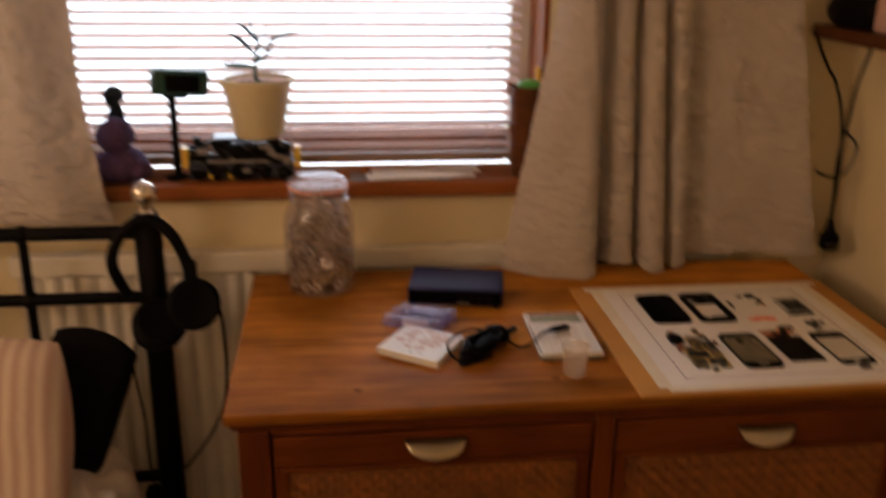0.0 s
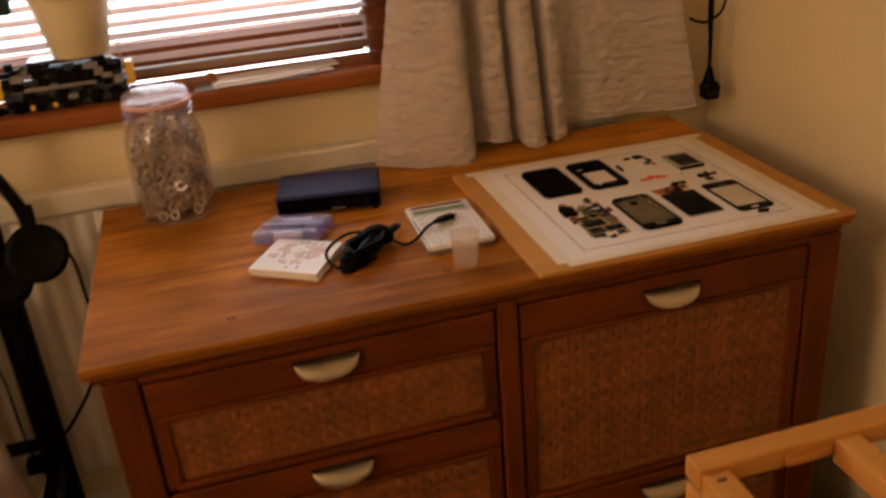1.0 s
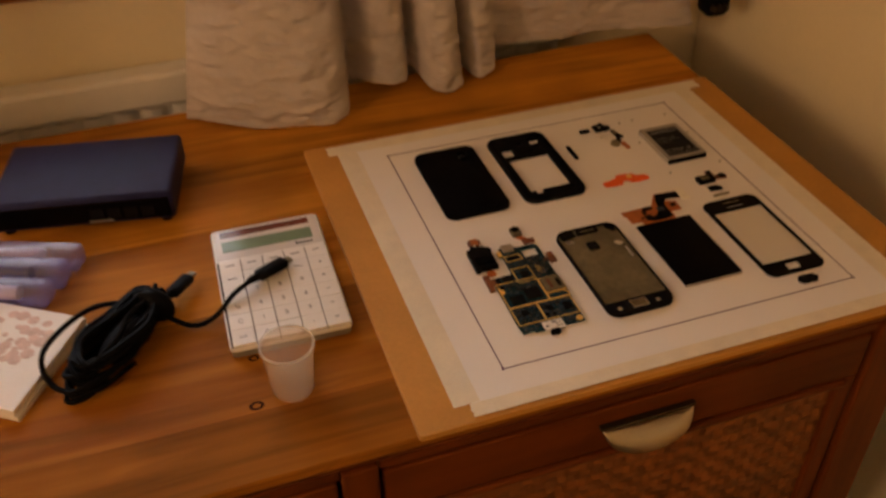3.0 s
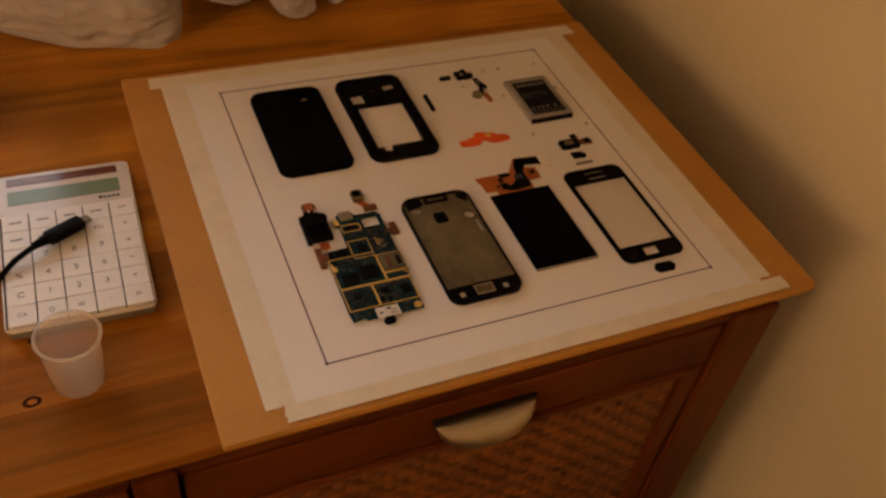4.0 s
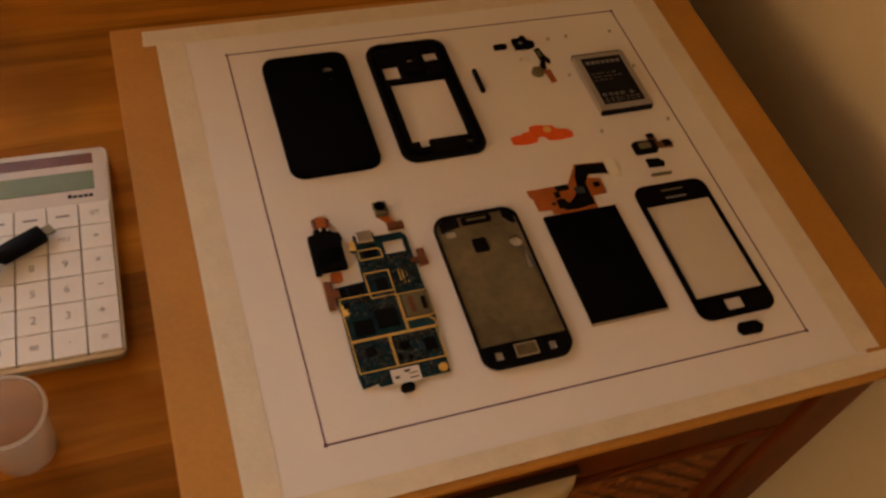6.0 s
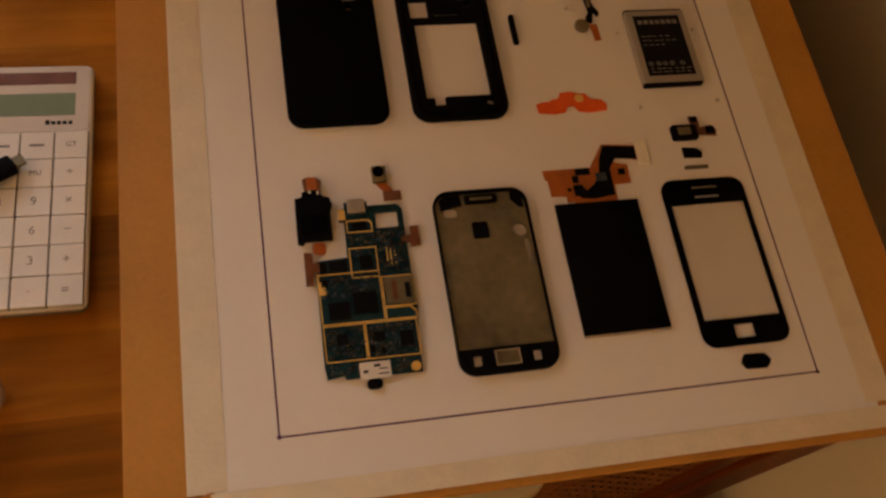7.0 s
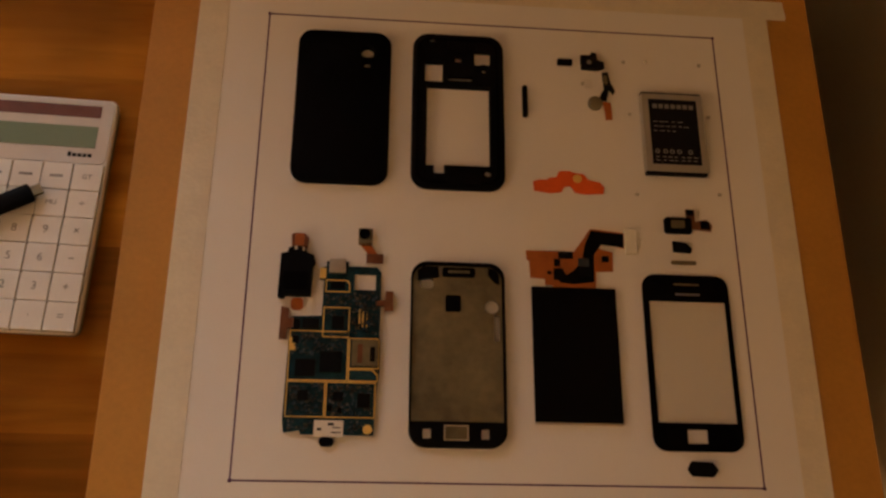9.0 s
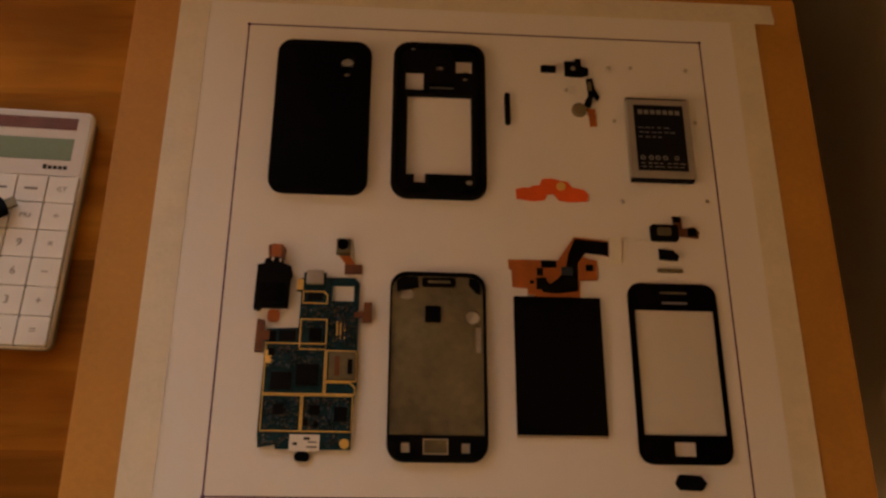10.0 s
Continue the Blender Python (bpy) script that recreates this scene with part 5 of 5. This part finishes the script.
part("glass", turned([(0, 0.001), (0.054, 0.001), (0.060, 0.005), (0.0615, 0.013), (0.0610, 0.112), (0.0590, 0.128), (0.0530, 0.142), (0.0495, 0.148), (0.0485, 0.172), (0.0460, 0.172), (0.0465, 0.148), (0.0500, 0.140), (0.0565, 0.126), (0.0585, 0.110), (0.0585, 0.013), (0.054, 0.007), (0, 0.006)]), M_JAR, jar, "clear glass body", True)
lid = part("lid", turned([(0, 0.196), (0.030, 0.1955), (0.043, 0.192), (0.0485, 0.188), (0.0490, 0.1785), (0.0450, 0.177), (0, 0.177)], 48), film("frosted_lid_glass", (0.93, 0.90, 0.90), 0.06, 0.20, (0.80, 0.64, 0.60)), jar, "pale rose glass lid", True)
part("seal", turned([(0.0450, 0.1725), (0.0505, 0.1725), (0.0512, 0.1750), (0.0495, 0.1775), (0.0450, 0.1775)], 48), mat("orange_rubber_seal", (0.66, 0.32, 0.22), 0.5, 0, 50, 0.1, 0.05), lid, "orange rubber seal", True)
for z in (0.156, 0.166):
    part("neck_ring", turned([(0.0480, z - 0.002), (0.0512, z), (0.0480, z + 0.002)], 48), M_JAR, jar, smooth=True)
part("wire_clasp", tube([(0.0, -0.0505, 0.158), (0.006, -0.0530, 0.173), (0.004, -0.0525, 0.190), (-0.004, -0.0525, 0.190), (-0.006, -0.0530, 0.173), (0.0, -0.0505, 0.158)], 0.0012, 8, 5), M_METAL, jar, "steel wire clasp", True)
# ring pulls: flat hoops with a tongue, lying every way
bm = bmesh.new()
rnd = random.Random(21)
for k in range(760):
    a, h = rnd.uniform(0, 6.28), 0.014 + 0.140 * rnd.random()
    r = min(0.047, 0.052 * math.sqrt(rnd.random())) * (1.0 if h < 0.115 else 1 - (h - 0.115) * 9)
    ro, ri, th, long = rnd.uniform(0.0075, 0.0095), rnd.uniform(0.0045, 0.006), 0.0006, rnd.uniform(1.0, 1.4)
    m = Matrix.Translation((r * math.cos(a), r * math.sin(a), h)) @ pose(0, 0, 0, rnd.uniform(0, 180), rnd.uniform(0, 180), rnd.uniform(0, 180))
    n = 10
    loops = []
    for q, z in ((ri, -th), (ro, -th * 0.4), (ro, th * 0.4), (ri, th)):
        loops.append([bm.verts.new(m @ Vector((long * q * math.cos(2 * math.pi * i / n), q * math.sin(2 * math.pi * i / n), z))) for i in range(n)])
    for f, g in zip(loops, loops[1:] + loops[:1]):
        for i in range(n):
            bm.faces.new((f[i], f[(i + 1) % n], g[(i + 1) % n], g[i]))
BITS = mat("mixed_pale_bits", (0.52, 0.46, 0.38), 0.38, 0.35, 60, 0.5, 0.1)
nt = BITS.node_tree
geo, rmp = nt.nodes.new("ShaderNodeNewGeometry"), nt.nodes.new("ShaderNodeValToRGB")
rmp.color_ramp.interpolation = "CONSTANT"
for pos, c in ((0.0, (0.62, 0.55, 0.47)), (0.3, (0.40, 0.33, 0.25)), (0.55, (0.76, 0.70, 0.64)), (0.75, (0.48, 0.39, 0.20)), (0.9, (0.24, 0.19, 0.15))):
    e = rmp.color_ramp.elements.new(pos)
    e.color = (*c, 1)
nt.links.new(geo.outputs["Random Per Island"], rmp.inputs[0])
nt.links.new(rmp.outputs[0], nt.nodes["Principled BSDF"].inputs["Base Color"])
tagged(part("contents", bm, BITS, jar, "heap of pale ring-shaped bits"), kind="stuff")

# ---- window sill things ----
SILL = 0.955
pp = thing("loose_papers", "loose papers and envelopes lying on the sill", "papers", (-0.34, 0.572, SILL), 2)
for k, (x0, x1, y0, y1, z, m) in enumerate(((-0.115, 0.075, -0.030, 0.03, 0.0005, M_GREYPAPER), (-0.085, 0.12, -0.026, 0.034, 0.0032, M_BOOK), (-0.075, 0.09, -0.020, 0.036, 0.0050, M_PAPER), (-0.08, 0.135, -0.012, 0.04, 0.0068, M_BOOK))):
    part("sheet", box(x0, x1, y0, y1, z, z + 0.0015, m=pose(0, 0, 0, 0, 0, (-4, 3, -2, 5)[k])), m, pp)
part("clip", lathe([(0, 0), (0.010, 0), (0.010, 0.008), (0.005, 0.013), (0, 0.013)], 12, (-0.085, 0.015, 0.0084)), M_SILL, pp, smooth=True)

wp = thing("wooden_pen_pot", "tall brown ribbed pot with green and yellow things", "pot", (-0.120, 0.572, SILL))
part("pot", lathe([(0, 0.001), (0.027, 0.001), (0.029, 0.01), (0.034, 0.165), (0.035, 0.172), (0.032, 0.172), (0.029, 0.16), (0.026, 0.008), (0, 0.006)], 32), M_DKWOOD, wp, smooth=True)
for k in range(4):
    z = 0.02 + 0.04 * k
    part("band", lathe([(0.0285 + z * 0.034, z), (0.0305 + z * 0.034, z + 0.004), (0.0285 + z * 0.034, z + 0.008)], 32), M_DKWOOD, wp, smooth=True)
part("green_lump", ball((0.002, 0, 0.172), 0.024, (1, 0.9, 0.55), 3, None, 0.2), M_GREEN, wp, "green plastic thing", True)
part("yellow_tip", lathe([(0, 0), (0.006, 0), (0.006, 0.035), (0.002, 0.042), (0, 0.042)], 10, (0.018, 0, 0.165)), M_YELLOW, wp, "yellow plastic thing", True)
part("side_knob", ball((-0.036, -0.006, 0.095), 0.006), M_CHROME, wp, smooth=True)


def toy_truck():
    """A long toy vehicle of dark building bricks with yellow ends."""
    t = thing("brick_vehicle", "dark toy vehicle of plastic building bricks", "toy", (-0.655, 0.592, SILL))
    part("chassis", box(-0.095, 0.095, -0.024, 0.020, 0.003, 0.034, 0.001), M_NAVYTOY, t)
    part("engine_block", box(-0.042, 0.078, -0.018, 0.018, 0.0345, 0.066, 0.002), M_CHIP, t)
    rnd = random.Random(4)
    for k in range(12):
        x = -0.088 + 0.0155 * k
        h = rnd.uniform(0.008, 0.026)
        part("brick", box(x - 0.0072, x + 0.0072, -0.021 + rnd.uniform(0, 0.008), 0.018, 0.0345, 0.0345 + h, 0.0008, 1), (M_NAVYTOY, M_CHIP, M_CHIP, M_NAVYTOY)[k % 4], t)
        if k % 2:
            part("stud", lathe([(0, 0.0345 + h), (0.0024, 0.0345 + h), (0.0024, 0.0362 + h), (0, 0.0362 + h)], 10, (x, -0.006, 0)), M_GREYTOY, t)
    for x in (-0.075, -0.045, 0.0, 0.045, 0.075):
        bm = lathe([(0, -0.006), (0.008, -0.006), (0.0125, -0.005), (0.0135, 0), (0.0125, 0.005), (0.008, 0.006), (0, 0.006)], 20)
        bm.transform(Matrix.Translation((x, -0.022, 0.0140)) @ pose(0, 0, 0, 90, 0, 0))
        w = part("wheel", bm, M_BLACK, t, smooth=True)
        bm = lathe([(0, -0.0066), (0.005, -0.0066), (0.005, -0.0055), (0, -0.0055)], 12)
        bm.transform(Matrix.Translation((x, -0.0222, 0.0140)) @ pose(0, 0, 0, -90, 0, 0))
        part("hub", bm, M_CHIP, w)
    for s in (-1, 1):
        part("yellow_end", box(s * 0.102 - 0.006, s * 0.102 + 0.006, -0.016, 0.012, 0.022, 0.060, 0.0015), M_YELLOW, t, "yellow brick end")
        part("yellow_step", box(s * 0.098 - 0.010, s * 0.098 + 0.010, -0.022, 0.0, 0.024, 0.030, 0.001), M_YELLOW, t)
    for k in range(80):
        x, y, z = rnd.uniform(-0.090, 0.090), rnd.uniform(-0.034, -0.014), rnd.uniform(0.002, 0.070)
        part("brick", box(x - rnd.uniform(0.004, 0.011), x + rnd.uniform(0.004, 0.011), y - 0.004, y + 0.006, z, z + rnd.uniform(0.006, 0.014), 0.0008, 1), rnd.choice((M_NAVYTOY, M_CHIP, M_CHIP, M_CHIP, M_BLACK, M_BLACK, M_NAVYTOY, M_GREYTOY)), t)
    part("grey_beam", box(-0.060, 0.050, -0.0365, -0.0325, 0.036, 0.042, 0.001), M_GREYTOY, t)
    for x in (-0.055, -0.02):
        part("yellow_peg", box(x - 0.003, x + 0.003, -0.036, -0.030, 0.006, 0.014, 0.0008), M_YELLOW, t)
    part("deck", box(-0.050, 0.060, -0.026, 0.026, 0.0752, 0.0800, 0.001), M_NAVYTOY, t)
    for x in (-0.045, 0.055):
        part("pillar", box(x - 0.005, x + 0.005, -0.006, 0.006, 0.0345, 0.0751), M_NAVYTOY, t)


toy_truck()
pot = thing("plant_pot", "cream plastic pot with a spindly dark plant", "potted plant", (-0.621, 0.590, SILL + 0.0802))
part("pot", lathe([(0, 0.0), (0.042, 0.0), (0.0445, 0.003), (0.062, 0.092), (0.065, 0.094), (0.0655, 0.106), (0.063, 0.107), (0.060, 0.095), (0.043, 0.006), (0, 0.004)], 48), M_POT, pot, "cream plastic pot", True)
part("soil", lathe([(0, 0.098), (0.03, 0.097), (0.0585, 0.094), (0.055, 0.08), (0, 0.08)], 24), M_SOIL, pot, smooth=True)
part("stem", tube([(0.0, 0, 0.095), (-0.002, 0, 0.125), (0.003, 0.002, 0.155), (0.006, 0.0, 0.18)], 0.003, 8, 5, radii=(0.0045, 0.002)), M_LEAF, pot, smooth=True)
for x, z0, dx, dz, dy in ((0.0, 0.124, -0.060, 0.006, -0.008), (0.0, 0.145, -0.042, 0.040, 0.010), (0.004, 0.150, 0.062, 0.040, -0.01), (0.002, 0.135, 0.030, 0.020, 0.02), (0.004, 0.165, -0.012, 0.045, -0.01), (0.004, 0.160, 0.020, 0.034, 0.015), (0.0, 0.130, 0.016, 0.012, -0.03), (0.004, 0.17, -0.03, 0.03, 0.02)):
    def blade(u, v, x=x, z0=z0, dx=dx, dz=dz, dy=dy):
        w = 0.0072 * math.sin(math.pi * min(1, 0.12 + 0.88 * u)) * (v - 0.5) * 2
        return Vector((x + 1.2 * dx * u, dy * u + w * 0.8, z0 + dz * (1.6 * u - 0.6 * u * u) + abs(v - 0.5) * 0.003 + w * 0.5))
    part("leaf", sheet(blade, 10, 4, 0.0006), M_LEAF, pot, smooth=True)

lamp = thing("solar_light", "dark teal box on a thin black post", "ornament", (-0.775, 0.595, SILL))
part("base", lathe([(0, 0), (0.022, 0), (0.022, 0.004), (0.006, 0.009), (0, 0.009)], 24), M_BLACK, lamp, smooth=True)
part("post", lathe([(0.0075, 0.009), (0.0075, 0.15), (0.009, 0.152), (0.009, 0.160), (0, 0.160)], 14), M_BLACK, lamp, smooth=True)
part("head", box(-0.050, 0.050, -0.020, 0.024, 0.156, 0.202, 0.007, 2, m=pose(0, 0, 0.0, 0, 5, 16)), M_TEAL, lamp, "dark teal plastic head")
part("head_panel", box(-0.042, 0.042, -0.0215, -0.0195, 0.164, 0.194, 0.001, m=pose(0, 0, 0, 0, 3, 8)), M_GLOSSB, lamp)
part("bracket", box(-0.012, 0.030, -0.010, 0.010, 0.1500, 0.1610, 0.002), M_BLACK, lamp)

# plush toys, plain lumps
bm = bmesh.new()
for at, r, sq in (((0, 0, 0.034), 0.046, (1.0, 0.8, 0.74)), ((-0.004, -0.004, 0.088), 0.034, (1, 0.9, 0.95)), ((0.036, -0.01, 0.026), 0.022, (1, 1, 1)), ((-0.034, -0.01, 0.024), 0.021, (1, 1, 1))):
    ball(at, r, sq, 3, bm, 0.10, 60)
solo("plush_toy", bm, M_PLUSH, "small purple plush toy on the sill", "plush toy", (-0.872, 0.572, SILL), smooth=True)
bm = ball((0, 0, 0.075), 0.018, (1.0, 0.6, 4.1), 3, None, 0.15, 50)
ball((0.0, -0.005, 0.155), 0.019, (1, 0.9, 0.9), 3, bm, 0.2, 70)
solo("dark_ornament", bm, M_PLUSHD, "small dark furry ornament behind the plush", "ornament", (-0.878, 0.600, SILL), smooth=True)
solo("green_ball", ball((0, 0, 0.022), 0.022), M_GREEN, "small green rubber ball", "ball", (-0.932, 0.60, SILL), smooth=True)

# ---- bed ----
bed = thing("iron_bed", "black iron bed with a chrome ball finial", "bed")
BX, BY = -0.812, 0.462
for x in (BX, BX - 1.0):
    part("bed_post", lathe([(0, FLOOR), (0.024, FLOOR), (0.024, 0.915), (0.020, 0.925), (0, 0.925)], 24, (x, BY, 0)), M_BED, bed, smooth=True)
    part("finial_neck", lathe([(0.015, 0.925), (0.018, 0.930), (0.012, 0.936), (0.012, 0.944), (0, 0.944)], 20, (x, BY, 0)), M_CHROME, bed, smooth=True)
    part("ball_finial", ball((x, BY, 0.963), 0.0225, sub=4), M_CHROME, bed, "worn chrome ball", True)
for z, r in ((0.893, 0.0125), (0.771, 0.011)):
    part("headboard_rail", tube([(BX - 0.02, BY, z), (BX - 0.98, BY, z)], r, 14, 1), M_BED, bed, smooth=True)
part("low_rail", tube([(BX - 0.02, BY, 0.40), (BX - 0.98, BY, 0.40)], 0.012, 14, 1), M_BED, bed, smooth=True)
for k in range(4):
    x = BX - 0.212 - 0.19 * k
    part("headboard_bar", tube([(x, BY, 0.40), (x, BY, 0.893)], 0.0085, 12, 1), M_BED, bed, smooth=True)
    for z, r in ((0.893, 0.018), (0.771, 0.017)):
        part("joint_collar", ball((x, BY, z), r, (1, 0.9, 0.9), 2), M_BED, bed, smooth=True)
part("side_rail", box(BX - 0.012, BX + 0.012, BY - 1.95, BY - 0.02, 0.33, 0.37, 0.003), M_BED, bed)
part("side_rail", box(BX - 1.012, BX - 0.988, BY - 1.95, BY - 0.02, 0.33, 0.37, 0.003), M_BED, bed)
part("rail_bracket", box(BX - 0.05, BX - 0.02, BY - 0.02, BY + 0.012, 0.352, 0.374, 0.003), M_BED, bed)
for x in (BX, BX - 1.0):
    part("foot_post", lathe([(0, FLOOR), (0.022, FLOOR), (0.022, 0.55), (0, 0.56)], 20, (x, BY - 1.96, 0)), M_BED, bed, smooth=True)


bm = box(BX - 0.975, BX - 0.06, BY - 1.93, BY - 0.05, 0.371, 0.44, 0.03, 3)
solo("mattress", bm, M_SHEET, "mattress under white cotton sheet", "mattress", smooth=True)


def pillow(name, label, at, wide, high, deep, material, seed):
    bm = bmesh.new()
    bmesh.ops.create_grid(bm, x_segments=26, y_segments=20, size=1)
    bmesh.ops.solidify(bm, geom=bm.faces[:], thickness=0.001)
    bm.normal_update()
    for v in bm.verts:
        x, y = v.co.x, v.co.y
        s = 1 if v.co.z > -0.0005 else -1
        f = (max(0.0, 1 - x ** 4) * max(0.0, 1 - y ** 4)) ** 0.55
        pinch = 1 - 0.05 * (x * x) * (y * y)
        wob = 0.012 * noise.noise(Vector((x * 2.2 + seed, y * 2.2, s)))
        v.co = Vector((x * wide / 2 * pinch * (1 - 0.06 * y * y), y * high / 2 * pinch * (1 - 0.05 * x * x), s * (deep / 2 * f + 0.001) + wob * f))
    ob = solo(name, bm, material, label, "pillow", smooth=True)
    ob.matrix_basis = at
    return ob


pillow("striped_pillow", "pink and cream striped cotton pillow on the bed", pose(-1.125, 0.250, 0.615, 68, 0, 0), 0.42, 0.34, 0.10, M_STRIPE, 2.0)
pillow("black_pillow", "black cotton pillow behind the striped pillow", pose(-0.976, 0.335, 0.531, 74, 0, 2) @ pose(0, 0, 0, 0, 0, -22), 0.16, 0.46, 0.09, M_BLKCLOTH, 9.0)


def rumple(u, v):
    x, y = -0.965 + 0.150 * u, 0.10 + 0.27 * v
    h = 0.535 - 0.10 * u * u + 0.030 * noise.noise(Vector((x * 18, y * 12, 1))) + 0.018 * noise.noise(Vector((x * 40, y * 30, 4)))
    return Vector((x + 0.014 * noise.noise(Vector((y * 20, 2, u * 3))), y, max(0.36, h - 0.5 * max(0, u - 0.75) / 0.25 * 0.36)))


solo("rumpled_sheet", sheet(rumple, 40, 50, 0.004), M_SHEET, "rumpled white cotton sheet at the bed edge", "sheet", smooth=True)

# headphones over the bed post
hp = thing("headphones", "black padded headphones hung over the bed post", "headphones")
part("headband", tube([(-0.850, 0.425, 0.790), (-0.868, 0.420, 0.850), (-0.850, 0.425, 0.900), (-0.806, 0.425, 0.928), (-0.770, 0.425, 0.905), (-0.748, 0.425, 0.860), (-0.738, 0.425, 0.815)], 0.010, 12, 8), M_BLACK, hp, "black padded headband", True)
part("slider", box(-0.750, -0.728, 0.416, 0.434, 0.800, 0.850, 0.004, m=None), M_BLACK, hp)


def ear_cup(at, rx, ry, rz):
    bm = lathe([(0, -0.020), (0.030, -0.020), (0.040, -0.014), (0.043, 0.0), (0.043, 0.008), (0.046, 0.012), (0.046, 0.024), (0.038, 0.030), (0.024, 0.026), (0, 0.022)], 36)
    m = Matrix.Translation(at) @ pose(0, 0, 0, rx, ry, rz)
    bm.transform(m)
    c = part("ear_cup", bm, M_BLACK, hp, "black round ear cup", True)
    bm = lathe([(0.030, -0.0215), (0.033, -0.0235), (0.036, -0.0190), (0.030, -0.0190)], 36)
    bm.transform(m)
    part("trim_ring", bm, M_GLOSSB, c, smooth=True)


ear_cup((-0.738, 0.420, 0.772), 70, -20, 20)
ear_cup((-0.800, 0.405, 0.735), 40, 30, 0)
part("cord", tube([(-0.836, 0.395, 0.715), (-0.846, 0.40, 0.66), (-0.838, 0.405, 0.56), (-0.838, 0.41, 0.47), (-0.835, 0.42, 0.40), (-0.80, 0.40, 0.30), (-0.76, 0.40, 0.22)], 0.0022, 8), M_CABLE, hp, smooth=True)
wire = thing("wall_wire", "thin black wire hanging beside the chest", "wire")
part("wire", tube([(-0.712, 0.49, 0.755), (-0.701, 0.49, 0.716), (-0.698, 0.49, 0.658), (-0.698, 0.49, 0.607), (-0.706, 0.49, 0.538), (-0.735, 0.485, 0.472), (-0.780, 0.48, 0.412), (-0.80, 0.478, 0.395)], 0.003, 8), M_CABLE, wire, smooth=True)

# ---- wall shelf with its cables ----
sh = thing("wall_shelf", "dark brown wooden wall shelf beside the curtain", "shelf")
part("board", box(0.405, WALL_E - 0.001, -0.45, 0.535, 1.222, 1.245, 0.004), M_DKWOOD, sh)
for y in (-0.3, 0.30):
    part("bracket", box(WALL_E - 0.060, WALL_E - 0.001, y, y + 0.02, 1.16, 1.2215, 0.003), M_DKWOOD, sh)
bm = ball((0, 0, 0.03), 0.056, (0.85, 1.75, 0.85), 3, None, 0.12, 30)
for v in bm.verts:
    v.co.z = max(0.0, v.co.z)
solo("black_speaker", bm, M_BLACK, "low rounded black speaker on the wall shelf", "speaker", (0.452, 0.445, 1.2455), smooth=True)
solo("white_box", box(-0.03, 0.03, -0.05, 0.05, 0, 0.06, 0.004), M_ROSE, "small pale pink box on the wall shelf", "box", (0.45, 0.318, 1.2455))
pc = thing("power_cable", "black power cables with a plug hanging in the corner", "cable")
part("cable", tube([(0.455, 0.50, 1.235), (0.425, 0.545, 1.225), (0.452, 0.545, 1.165), (0.458, 0.520, 1.14), (0.458, 0.485, 1.09), (0.460, 0.468, 1.02), (0.458, 0.462, 0.95), (0.455, 0.458, 0.868)], 0.0032, 8), M_CABLE, pc, smooth=True)
part("cable", tube([(0.47, 0.44, 1.21), (0.462, 0.452, 1.15), (0.460, 0.46, 1.08), (0.445, 0.448, 1.02), (0.440, 0.44, 0.975), (0.452, 0.455, 0.945), (0.456, 0.462, 0.93)], 0.0026, 8), M_CABLE, pc, smooth=True)
part("cable_loop", tube([(0.459, 0.457, 1.055), (0.478, 0.452, 1.035), (0.479, 0.452, 1.010), (0.470, 0.454, 0.985), (0.447, 0.459, 0.971), (0.430, 0.463, 0.973), (0.416, 0.466, 0.980)], 0.0024, 8), M_CABLE, pc, smooth=True)
part("plug_block", box(0.440, 0.472, 0.438, 0.470, 0.828, 0.862, 0.009, 3, m=None), M_BLACK, pc, "black moulded plug", True)
part("plug_neck", lathe([(0, 0.855), (0.012, 0.858), (0.0085, 0.872), (0.0045, 0.888), (0, 0.889)], 14, (0.455, 0.457, 0)), M_BLACK, pc, smooth=True)
for k in range(3):
    part("pin", box(0.442 + 0.008 * k, 0.446 + 0.008 * k, 0.430, 0.439, 0.840, 0.846), M_SHADEPIN, pc)
